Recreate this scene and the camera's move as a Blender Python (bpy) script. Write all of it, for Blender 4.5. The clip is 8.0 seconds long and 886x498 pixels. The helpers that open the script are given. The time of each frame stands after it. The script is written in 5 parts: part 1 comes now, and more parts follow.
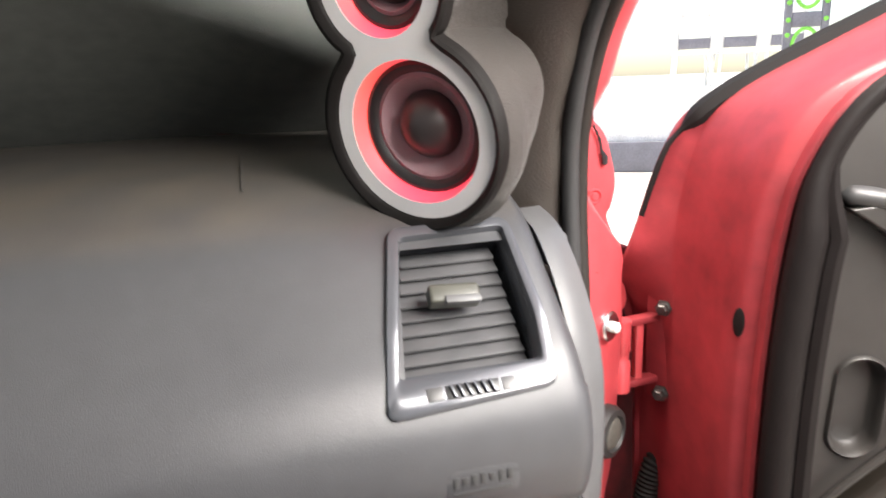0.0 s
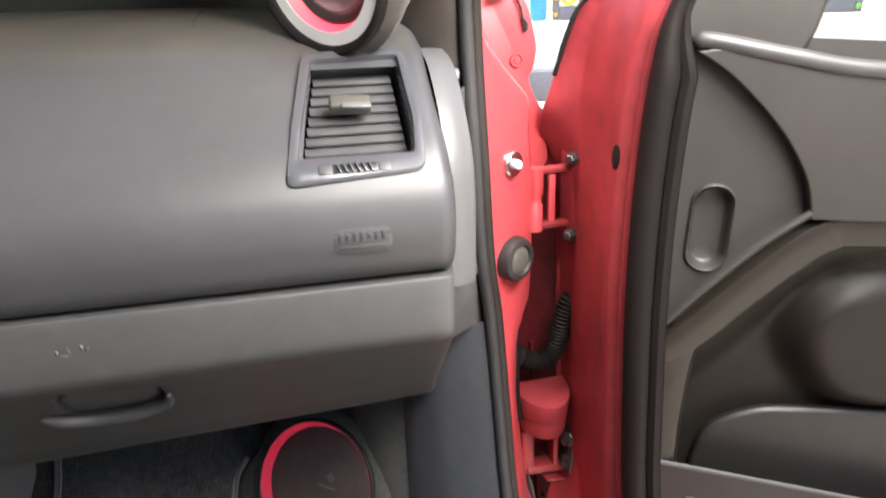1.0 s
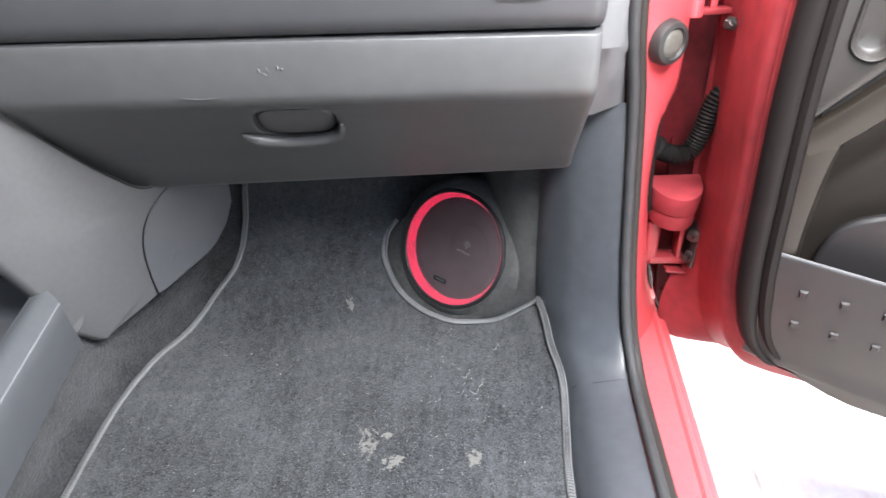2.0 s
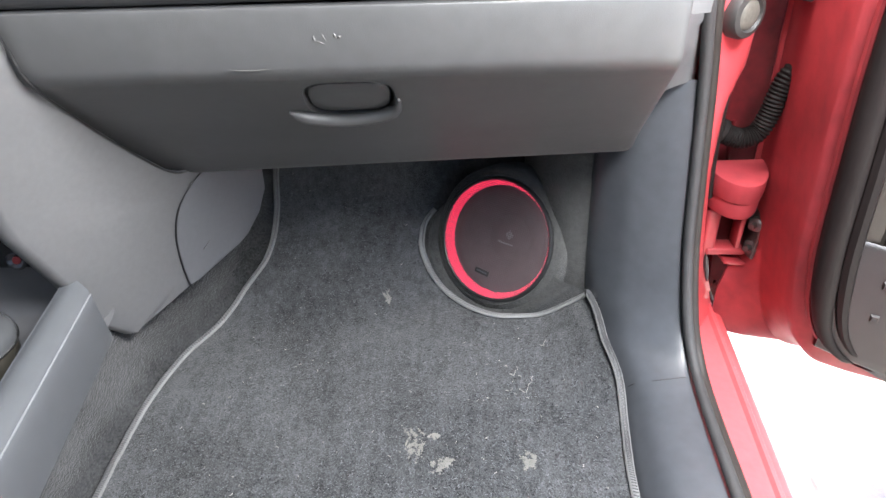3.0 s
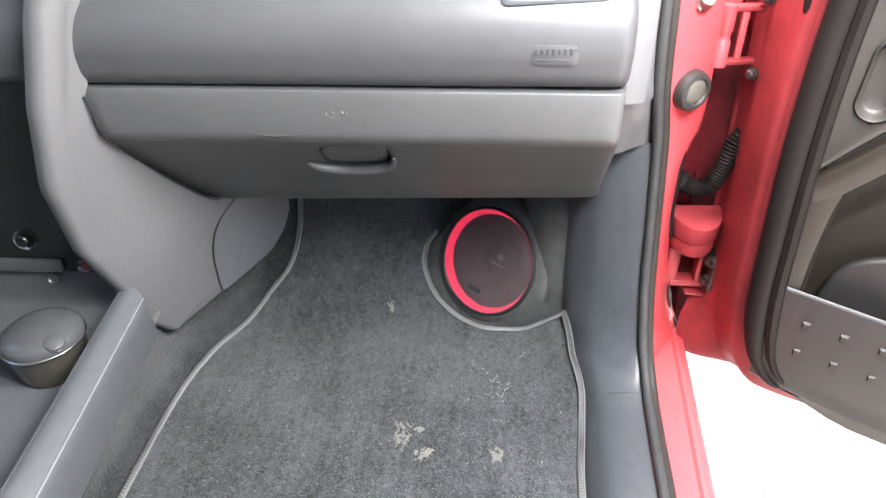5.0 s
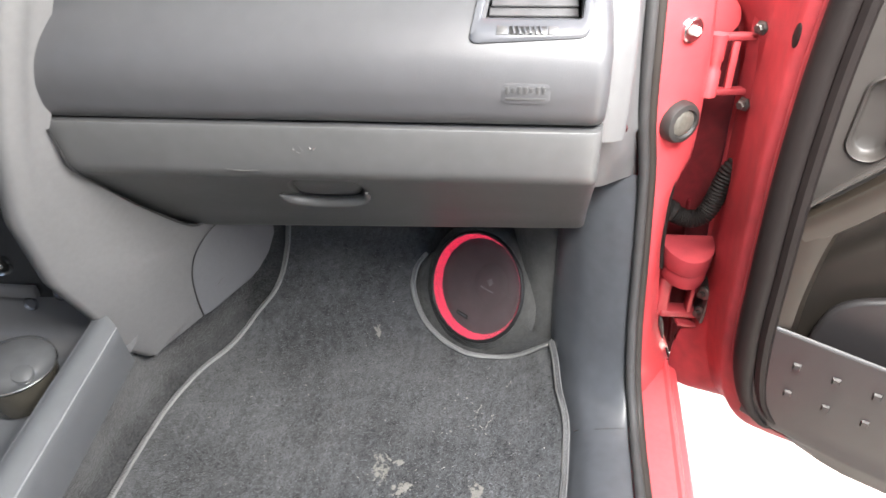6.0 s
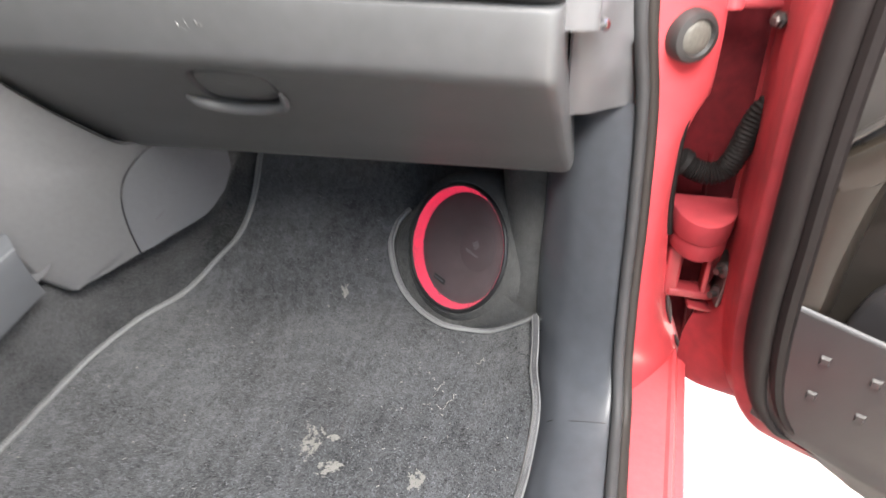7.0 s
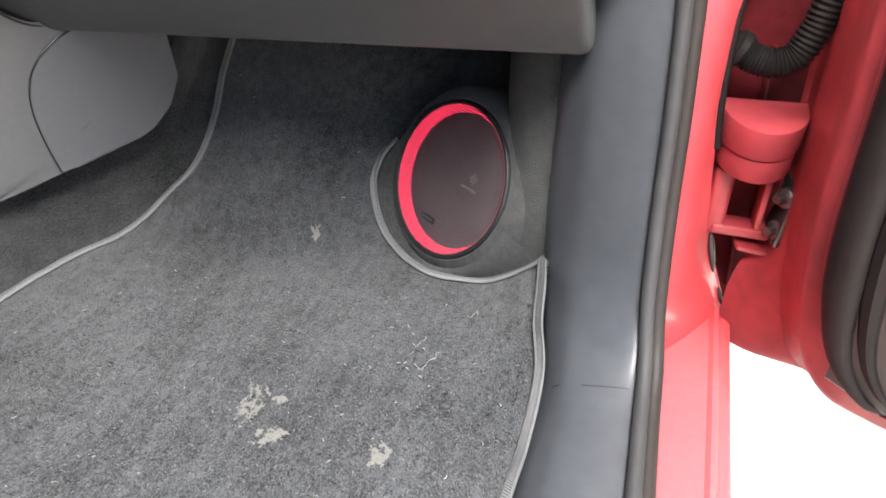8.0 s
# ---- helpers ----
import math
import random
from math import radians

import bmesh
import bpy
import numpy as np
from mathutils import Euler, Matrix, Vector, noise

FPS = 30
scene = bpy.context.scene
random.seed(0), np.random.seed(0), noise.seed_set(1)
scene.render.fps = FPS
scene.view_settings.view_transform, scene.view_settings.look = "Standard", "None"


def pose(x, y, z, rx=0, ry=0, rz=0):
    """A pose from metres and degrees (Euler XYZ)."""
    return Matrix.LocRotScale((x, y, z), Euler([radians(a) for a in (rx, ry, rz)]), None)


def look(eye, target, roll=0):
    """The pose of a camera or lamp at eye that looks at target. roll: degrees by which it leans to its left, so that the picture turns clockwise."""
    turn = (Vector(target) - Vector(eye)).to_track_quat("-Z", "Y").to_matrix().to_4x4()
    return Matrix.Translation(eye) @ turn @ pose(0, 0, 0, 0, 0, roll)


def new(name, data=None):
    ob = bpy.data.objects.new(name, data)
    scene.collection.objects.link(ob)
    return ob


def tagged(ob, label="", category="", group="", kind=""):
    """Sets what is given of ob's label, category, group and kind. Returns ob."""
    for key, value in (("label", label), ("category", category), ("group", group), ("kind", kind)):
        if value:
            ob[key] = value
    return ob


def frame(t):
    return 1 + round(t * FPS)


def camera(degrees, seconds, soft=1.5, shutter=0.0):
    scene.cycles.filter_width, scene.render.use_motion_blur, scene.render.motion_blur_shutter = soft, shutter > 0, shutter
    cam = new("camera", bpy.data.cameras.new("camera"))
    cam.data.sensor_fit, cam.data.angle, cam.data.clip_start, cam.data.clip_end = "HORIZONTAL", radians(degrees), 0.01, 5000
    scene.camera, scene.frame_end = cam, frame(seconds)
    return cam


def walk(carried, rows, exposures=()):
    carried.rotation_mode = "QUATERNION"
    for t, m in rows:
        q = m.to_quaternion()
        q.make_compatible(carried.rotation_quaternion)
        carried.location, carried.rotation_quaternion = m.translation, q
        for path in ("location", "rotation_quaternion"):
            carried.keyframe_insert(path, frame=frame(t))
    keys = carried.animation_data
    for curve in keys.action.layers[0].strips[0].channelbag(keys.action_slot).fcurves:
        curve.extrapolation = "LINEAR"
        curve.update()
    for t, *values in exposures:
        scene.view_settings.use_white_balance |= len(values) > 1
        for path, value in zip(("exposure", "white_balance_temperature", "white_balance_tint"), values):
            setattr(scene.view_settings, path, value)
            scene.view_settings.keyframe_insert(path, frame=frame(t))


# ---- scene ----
cam = camera(66.6, 8.0, 1.5, 0.35)
PATH = [
    (0, (0.14, 0.931, 0.945), (0.674, 2.798, 0.468), -2.2),
    (0.3, (0.1585, 0.8775, 0.9396), (0.653, 2.746, 0.426), -1.83),
    (0.5, (0.165, 0.843, 0.924), (0.648, 2.717, 0.419), -1.7),
    (0.8, (0.1851, 0.812, 0.9083), (0.638, 2.667, 0.312), -1.09),
    (1, (0.194, 0.787, 0.887), (0.627, 2.626, 0.23), -1.8),
    (1.2, (0.2041, 0.762, 0.8867), (0.598, 2.567, 0.122), -1.55),
    (1.5, (0.196, 0.74, 0.869), (0.535, 2.461, -0.091), -2.4),
    (1.7, (0.2084, 0.7082, 0.8517), (0.287, 2.423, -0.175), -1.3),
    (2, (0.184, 0.707, 0.853), (0.166, 2.386, -0.235), -1.8),
    (2.2, (0.1605, 0.7086, 0.8384), (0.154, 2.387, -0.249), -1.39),
    (3.3, (0.135, 0.7485, 0.8212), (0.087, 2.413, -0.287), -2.18),
    (3.5, (0.143, 0.731, 0.837), (0.097, 2.388, -0.281), -1.9),
    (4, (0.185, 0.661, 0.878), (0.136, 2.326, -0.228), -1.8),
    (4.5, (0.202, 0.645, 0.922), (0.107, 2.307, -0.187), -1.3),
    (4.7, (0.1875, 0.6491, 0.9244), (0.072, 2.308, -0.187), -1.19),
    (5.8, (0.2069, 0.6626, 0.9371), (0.054, 2.331, -0.155), -1.23),
    (6, (0.227, 0.694, 0.943), (0.052, 2.351, -0.163), -1.3),
    (6.5, (0.297, 0.712, 0.935), (0.079, 2.359, -0.178), -0.2),
    (7, (0.327, 0.79, 0.817), (-0.027, 2.418, -0.289), -0.5),
    (7.3, (0.2933, 0.8605, 0.7295), (-0.02, 2.503, -0.367), 1.02),
    (7.5, (0.308, 0.886, 0.71), (-0.08, 2.51, -0.391), -0.2),
    (8, (0.34, 0.887, 0.671), (-0.071, 2.5, -0.439), -0.4),
]
walk(cam, [(t, look(eye, target, roll)) for t, eye, target, roll in PATH], [(0, 1.80, 7100, 12), (0.5, 1.74, 7100, 12), (1.1, 2.20, 7050, 12), (1.5, 2.7, 6950, 11), (2.1, 2.97, 6350, 10), (3.5, 3.08, 6550, 10), (4.7, 3.06, 6600, 10), (5.8, 3.0, 6800, 10), (6.5, 2.92, 6850, 10), (7.2, 3.02, 6850, 11), (8, 3.08, 6850, 11)])

# ---- light ----
world = bpy.data.worlds.new("sky")
scene.world = world
world.use_nodes = True
_n = world.node_tree.nodes
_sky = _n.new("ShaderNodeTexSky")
_sky.sky_type, _sky.sun_disc = "NISHITA", False
SUN_UP, SUN_ROUND = radians(80), radians(-68)
_sky.sun_elevation, _sky.sun_rotation = SUN_UP, SUN_ROUND
world.node_tree.links.new(_sky.outputs[0], _n["Background"].inputs[0])
_n["Background"].inputs[1].default_value = 0.085


def lamp(name, kind, m, **settings):
    data = bpy.data.lights.new(name, kind)
    ob = new(name, data)
    ob.matrix_world = m
    data.energy = settings["energy"]
    data.color = settings.get("color", (1, 1, 1))
    if kind == "AREA":
        data.shape, data.size, data.size_y = "RECTANGLE", settings["size"][0], settings["size"][1]
    if kind == "SUN":
        data.angle = settings["angle"]
    return ob


_to_sun = Vector((math.sin(SUN_ROUND) * math.cos(SUN_UP), math.cos(SUN_ROUND) * math.cos(SUN_UP), math.sin(SUN_UP)))
lamp("sun", "SUN", look(_to_sun * 10, (0, 0, 0)), energy=2.3, angle=radians(24), color=(1, 0.95, 0.88))
# daylight in the window openings of the car
lamp("rear_window_daylight", "AREA", look((-0.25, -0.80, 1.20), (0.0, 1.25, 0.74)), energy=0.82, size=(1.1, 0.26))
lamp("driver_window_daylight", "AREA", look((-1.0, -0.15, 1.16), (0.1, 1.2, 0.75)), energy=0.28, size=(1.1, 0.36))
lamp("door_opening_daylight", "AREA", look((0.49, 0.875, 1.18), (0.06, 1.21, 0.45)), energy=5.3, size=(0.5, 0.22))


# ---- materials ----
def material(name, base, rough=0.5, metal=0.0, dark=0.75, light=1.2, scale=60.0, fine=900.0, bump=0.15, depth=0.001, coat=0.0,
             sheen=0.0, specular=0.5, blotch=6.0, second=None):
    """Base colour varied at two scales, with fine relief. Sizes are in 1/m."""
    mat = bpy.data.materials.new(name)
    mat.use_nodes = True
    nt = mat.node_tree
    b = nt.nodes["Principled BSDF"]
    co = nt.nodes.new("ShaderNodeTexCoord")
    n1, n2 = nt.nodes.new("ShaderNodeTexNoise"), nt.nodes.new("ShaderNodeTexNoise")
    n1.inputs["Scale"].default_value, n1.inputs["Detail"].default_value = blotch, 6
    n2.inputs["Scale"].default_value, n2.inputs["Detail"].default_value = scale, 4
    ramp = nt.nodes.new("ShaderNodeValToRGB")
    lo, hi = [c * dark for c in base], [min(1, c * light) for c in (second or base)]
    ramp.color_ramp.elements[0].position, ramp.color_ramp.elements[0].color = 0.3, (*lo, 1)
    ramp.color_ramp.elements[1].position, ramp.color_ramp.elements[1].color = 0.7, (*hi, 1)
    mix = nt.nodes.new("ShaderNodeMath")
    mix.operation = "MULTIPLY_ADD"
    mix.inputs[1].default_value = 0.5
    half = nt.nodes.new("ShaderNodeMath")
    half.operation = "MULTIPLY"
    half.inputs[1].default_value = 0.5
    for n in (n1, n2):
        nt.links.new(co.outputs["Object"], n.inputs["Vector"])
    nt.links.new(n1.outputs["Fac"], half.inputs[0])
    nt.links.new(n2.outputs["Fac"], mix.inputs[0])
    nt.links.new(half.outputs[0], mix.inputs[2])
    nt.links.new(mix.outputs[0], ramp.inputs["Fac"])
    nt.links.new(ramp.outputs["Color"], b.inputs["Base Color"])
    b.inputs["Metallic"].default_value = metal
    b.inputs["Coat Weight"].default_value = coat
    b.inputs["Sheen Weight"].default_value = sheen
    b.inputs["Specular IOR Level"].default_value = specular
    rr = nt.nodes.new("ShaderNodeMapRange")
    rr.inputs["To Min"].default_value, rr.inputs["To Max"].default_value = max(0.02, rough - 0.1), min(1, rough + 0.1)
    nt.links.new(n1.outputs["Fac"], rr.inputs["Value"])
    nt.links.new(rr.outputs["Result"], b.inputs["Roughness"])
    if bump:
        n3 = nt.nodes.new("ShaderNodeTexNoise")
        n3.inputs["Scale"].default_value, n3.inputs["Detail"].default_value = fine, 3
        nt.links.new(co.outputs["Object"], n3.inputs["Vector"])
        bp = nt.nodes.new("ShaderNodeBump")
        bp.inputs["Strength"].default_value, bp.inputs["Distance"].default_value = bump, depth
        nt.links.new(n3.outputs["Fac"], bp.inputs["Height"])
        nt.links.new(bp.outputs["Normal"], b.inputs["Normal"])
    return mat


def glow(name, color, strength, near=None):
    """A light guide; near is its hue beside the diode that feeds it."""
    mat = bpy.data.materials.new(name)
    mat.use_nodes = True
    nt = mat.node_tree
    b = nt.nodes["Principled BSDF"]
    b.inputs["Base Color"].default_value = (*color, 1)
    b.inputs["Emission Color"].default_value = (*color, 1)
    b.inputs["Emission Strength"].default_value = strength
    if near:
        co, sep, ramp = (nt.nodes.new(k) for k in ("ShaderNodeTexCoord", "ShaderNodeSeparateXYZ", "ShaderNodeValToRGB"))
        nt.links.new(co.outputs["Generated"], sep.inputs[0])
        nt.links.new(sep.outputs["X"], ramp.inputs["Fac"])
        ramp.color_ramp.elements[0].color, ramp.color_ramp.elements[1].color = (*near, 1), (*color, 1)
        ramp.color_ramp.elements[1].position = 0.5
        nt.links.new(ramp.outputs["Color"], b.inputs["Emission Color"])
    return mat


def clear_glass(name, tint=(0.9, 0.95, 0.93)):
    mat = bpy.data.materials.new(name)
    mat.use_nodes = True
    b = mat.node_tree.nodes["Principled BSDF"]
    b.inputs["Base Color"].default_value = (*tint, 1)
    b.inputs["Roughness"].default_value, b.inputs["Transmission Weight"].default_value = 0.02, 1.0
    b.inputs["IOR"].default_value = 1.1
    return mat


def dust_and_top_light(mat, tint, most):
    """Brown dust in uneven patches, also painting light onto what faces upwards."""
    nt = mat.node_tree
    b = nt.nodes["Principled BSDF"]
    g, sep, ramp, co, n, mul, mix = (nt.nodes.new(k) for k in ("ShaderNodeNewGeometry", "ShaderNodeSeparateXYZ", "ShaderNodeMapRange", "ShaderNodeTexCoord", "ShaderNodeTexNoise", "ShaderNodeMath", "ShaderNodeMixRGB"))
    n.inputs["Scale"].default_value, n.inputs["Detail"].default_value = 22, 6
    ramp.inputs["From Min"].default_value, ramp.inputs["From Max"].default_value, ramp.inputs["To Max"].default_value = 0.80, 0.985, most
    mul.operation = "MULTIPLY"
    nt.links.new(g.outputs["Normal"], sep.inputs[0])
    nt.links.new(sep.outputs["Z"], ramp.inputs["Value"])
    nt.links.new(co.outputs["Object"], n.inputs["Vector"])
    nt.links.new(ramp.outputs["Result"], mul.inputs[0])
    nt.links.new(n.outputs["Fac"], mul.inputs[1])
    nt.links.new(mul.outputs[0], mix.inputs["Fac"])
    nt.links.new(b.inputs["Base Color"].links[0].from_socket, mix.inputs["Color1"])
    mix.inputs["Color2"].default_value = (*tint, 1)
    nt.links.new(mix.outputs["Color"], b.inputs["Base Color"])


DASH = material("dash_plastic", (0.051, 0.0515, 0.0555), 0.42, fine=1400, bump=0.25, depth=0.0006, dark=0.9, light=1.1, specular=0.55)
dust_and_top_light(DASH, (0.16, 0.128, 0.09), 0.6)
LID = material("glovebox_plastic", (0.065, 0.0658, 0.067), 0.42, fine=1400, bump=0.25, depth=0.0006, dark=0.85, light=1.12)
CONSOLE = material("console_plastic", (0.092, 0.092, 0.0945), 0.5, fine=1300, bump=0.3, depth=0.0006, dark=0.9, light=1.1, scale=160)
RAIL = material("rail_plastic", (0.083, 0.087, 0.093), 0.38, fine=1300, bump=0.2, depth=0.0005, dark=0.92, light=1.08)
TRIM = material("kick_plastic", (0.055, 0.0592, 0.067), 0.42, fine=1200, bump=0.12, depth=0.0004, dark=0.8, light=1.2, specular=0.5)
SIDE = material("side_trim_plastic", (0.088, 0.088, 0.091), 0.45, fine=1200, bump=0.2, depth=0.0005, dark=0.9, light=1.1)
SLAT = material("slat_plastic", (0.07, 0.07, 0.073), 0.4, bump=0.1)
TABGREY = material("tab_plastic", (0.062, 0.062, 0.052), 0.4, bump=0.15)
WORN = material("worn_grey_cap", (0.085, 0.08, 0.068), 0.6, bump=0.3, fine=600, dark=0.6, scale=300)
BUNG = material("bung_rubber", (0.024, 0.023, 0.022), 0.55, bump=0.15)
MARK = material("worn_mark", (0.036, 0.036, 0.037), 0.5, bump=0.2)
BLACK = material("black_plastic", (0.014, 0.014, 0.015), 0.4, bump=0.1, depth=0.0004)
GLOSS = material("glossy_black_plastic", (0.013, 0.0135, 0.0135), 0.22, bump=0.0)
FLAP = material("flap_plastic", (0.090, 0.092, 0.099), 0.48, fine=1300, bump=0.25, depth=0.0006, dark=0.92, light=1.08, scale=160)
EDGE = material("pale_plastic", (0.20, 0.205, 0.215), 0.4, bump=0.1)
SEALANT = material("cream_sealant", (0.62, 0.52, 0.36), 0.7, bump=0.4, fine=500)
SMOKE = material("smoked_grey_plastic", (0.062, 0.064, 0.067), 0.22, bump=0.04, fine=700, dark=0.8, light=1.15)
AMBER = material("smoked_brown_plastic", (0.050, 0.046, 0.038), 0.18, bump=0.04, dark=0.75, light=1.2)
RUBBER = material("seal_rubber", (0.0085, 0.0075, 0.0072), 0.6, fine=500, bump=0.2, specular=0.15)
GASKET = material("reddish_black_rubber", (0.0085, 0.0064, 0.0062), 0.55, fine=700, bump=0.2, specular=0.15)
SEALR = material("brownish_black_rubber", (0.022, 0.0185, 0.0165), 0.55, fine=900, bump=0.3, specular=0.3)
GREY_RUBBER = material("grey_fabric_seal", (0.033, 0.033, 0.034), 0.6, fine=1500, bump=0.4, specular=0.4)
RED = material("red_paint", (0.53, 0.066, 0.076), 0.33, coat=0.4, bump=0.05, fine=300, dark=0.85, light=1.1, blotch=9)
# Dusty car red, also darkened for the shade round hinges and door edge.
DUSTY_SHADED_RED = material("dusty_shaded_red_paint", (0.28, 0.030, 0.037), 0.5, coat=0.1, bump=0.08, fine=300, dark=0.55, light=1.15, blotch=10, scale=50)


def carpet(name, dark, light, scale, streak=0.0):
    """Cut pile: dark gaps and pale fibre ends, with worn patches and brush marks."""
    mat = bpy.data.materials.new(name)
    mat.use_nodes = True
    nt = mat.node_tree
    b = nt.nodes["Principled BSDF"]
    co = nt.nodes.new("ShaderNodeTexCoord")

    def texture(s, detail, squash=(1, 1, 1)):
        mp = nt.nodes.new("ShaderNodeMapping")
        mp.inputs["Scale"].default_value = squash
        n = nt.nodes.new("ShaderNodeTexNoise")
        n.inputs["Scale"].default_value, n.inputs["Detail"].default_value = s, detail
        nt.links.new(co.outputs["Object"], mp.inputs["Vector"])
        nt.links.new(mp.outputs["Vector"], n.inputs["Vector"])
        return n.outputs["Fac"]

    def math_node(op, a, v):
        n = nt.nodes.new("ShaderNodeMath")
        n.operation = op
        nt.links.new(a, n.inputs[0])
        if isinstance(v, (int, float)):
            n.inputs[1].default_value = v
        else:
            nt.links.new(v, n.inputs[1])
        return n.outputs[0]

    fine, mid, big = texture(scale, 2, (1, 0.5, 1)), texture(scale * 0.16, 3, (1, 0.6, 1)), texture(9, 6)
    lines = texture(60, 4, (1, 0.12, 1))
    total = math_node("ADD", math_node("MULTIPLY", fine, 0.40), math_node("MULTIPLY", mid, 0.20))
    total = math_node("ADD", total, math_node("MULTIPLY", big, 0.40 - streak))
    total = math_node("ADD", total, math_node("MULTIPLY", lines, streak))
    ramp = nt.nodes.new("ShaderNodeValToRGB")
    ramp.color_ramp.elements[0].position, ramp.color_ramp.elements[0].color = 0.365, (*dark, 1)
    ramp.color_ramp.elements[1].position, ramp.color_ramp.elements[1].color = 0.66, (*light, 1)
    nt.links.new(total, ramp.inputs["Fac"])
    nt.links.new(ramp.outputs["Color"], b.inputs["Base Color"])
    b.inputs["Roughness"].default_value, b.inputs["Specular IOR Level"].default_value = 0.95, 0.15
    b.inputs["Sheen Weight"].default_value = 0.15
    bp = nt.nodes.new("ShaderNodeBump")
    bp.inputs["Strength"].default_value, bp.inputs["Distance"].default_value = 0.8, 0.003
    nt.links.new(fine, bp.inputs["Height"])
    nt.links.new(bp.outputs["Normal"], b.inputs["Normal"])
    return mat


def daylit_fabric(name, cloth, coat):
    """Dark cloth; coat is a paler tone painting daylight into the upper corner."""
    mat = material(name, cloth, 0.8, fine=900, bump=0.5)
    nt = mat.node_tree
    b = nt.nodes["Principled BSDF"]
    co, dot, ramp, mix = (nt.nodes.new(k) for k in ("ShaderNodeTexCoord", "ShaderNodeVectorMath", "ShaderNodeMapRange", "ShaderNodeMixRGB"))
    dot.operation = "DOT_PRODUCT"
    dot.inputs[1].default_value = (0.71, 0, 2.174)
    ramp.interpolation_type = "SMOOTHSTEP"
    ramp.inputs["From Min"].default_value, ramp.inputs["From Max"].default_value = GLOW_FROM, GLOW_FROM + 0.14
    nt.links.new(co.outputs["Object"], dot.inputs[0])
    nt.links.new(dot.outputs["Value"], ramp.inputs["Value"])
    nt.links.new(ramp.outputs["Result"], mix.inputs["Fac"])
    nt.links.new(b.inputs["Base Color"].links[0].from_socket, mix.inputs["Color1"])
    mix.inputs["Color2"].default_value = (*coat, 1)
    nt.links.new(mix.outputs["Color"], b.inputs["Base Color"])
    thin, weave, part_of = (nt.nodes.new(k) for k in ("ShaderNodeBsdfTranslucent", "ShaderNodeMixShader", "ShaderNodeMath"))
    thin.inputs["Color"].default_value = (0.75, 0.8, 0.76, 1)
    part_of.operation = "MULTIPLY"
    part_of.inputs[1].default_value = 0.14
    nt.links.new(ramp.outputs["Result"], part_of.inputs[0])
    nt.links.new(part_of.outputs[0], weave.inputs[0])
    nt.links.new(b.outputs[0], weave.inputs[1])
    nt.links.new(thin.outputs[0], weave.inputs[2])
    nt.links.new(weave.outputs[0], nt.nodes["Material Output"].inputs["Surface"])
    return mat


# where the painted daylight glow begins on the cloth
GLOW_FROM = 2.24


def fibre_ends(name, dark, light):
    mat = bpy.data.materials.new(name)
    mat.use_nodes = True
    nt = mat.node_tree
    g = nt.nodes.new("ShaderNodeNewGeometry")
    ramp = nt.nodes.new("ShaderNodeValToRGB")
    ramp.color_ramp.elements[0].color, ramp.color_ramp.elements[1].color = (*dark, 1), (*light, 1)
    ramp.color_ramp.elements[0].position = 0.30
    nt.links.new(g.outputs["Random Per Island"], ramp.inputs["Fac"])
    b = nt.nodes["Principled BSDF"]
    nt.links.new(ramp.outputs["Color"], b.inputs["Base Color"])
    b.inputs["Roughness"].default_value, b.inputs["Specular IOR Level"].default_value = 0.9, 0.2
    return mat


MAT = carpet("mat_carpet", (0.0062, 0.0066, 0.0070), (0.112, 0.116, 0.121), 820, 0.15)
FIBRE = fibre_ends("mat_fibre", (0.006, 0.0064, 0.0070), (0.195, 0.203, 0.212))
CARPET = carpet("moulded_carpet", (0.0095, 0.0098, 0.0100), (0.060, 0.0612, 0.0625), 480)
FELT = carpet("pod_felt", (0.015, 0.0155, 0.015), (0.080, 0.080, 0.078), 900, 0.08)
BINDING = material("mat_binding", (0.215, 0.216, 0.214), 0.9, fine=1600, bump=0.9, depth=0.002, scale=500)
METAL = material("bare_metal", (0.6, 0.6, 0.6), 0.25, metal=1.0, bump=0.05)
SATIN = material("satin_silver_plastic", (0.085, 0.088, 0.098), 0.24, metal=0.35, bump=0.05, dark=0.95, light=1.05)
PLATE = material("pod_grey_plastic", (0.60, 0.585, 0.59), 0.5, fine=1500, bump=0.15, depth=0.0004, dark=0.95, light=1.05)
POD = material("pod_black_vinyl", (0.036, 0.0295, 0.0255), 0.40, fine=700, bump=0.35, depth=0.001)
FLOCK = material("pod_flock", (0.0175, 0.0125, 0.0098), 0.7, fine=900, bump=0.8, depth=0.0012, sheen=0.13, dark=0.7, light=1.3, scale=300)
CONE = material("woven_cone", (0.25, 0.165, 0.185), 0.5, fine=1600, bump=0.5)
DARKCONE = material("dark_cone", (0.075, 0.052, 0.055), 0.75, fine=1600, bump=0.3)
MESH = material("woven_mesh", (0.085, 0.068, 0.072), 0.55, bump=0.1)
DUSTCAP = material("dust_cap", (0.03, 0.024, 0.024), 0.38, bump=0.05)
LED = glow("red_led", (1.0, 0.04, 0.12), 0.18)
LED_ORANGE = glow("orange_to_pink_led", (1.0, 0.075, 0.125), 0.30, (1.0, 0.17, 0.075))
DOORP = material("door_plastic", (0.0285, 0.0255, 0.0235), 0.42, fine=1200, bump=0.25, depth=0.0006, dark=0.85, light=1.15)
POCKET = material("pocket_plastic", (0.0195, 0.0178, 0.0180), 0.42, fine=1200, bump=0.25, depth=0.0006, dark=0.85, light=1.15)
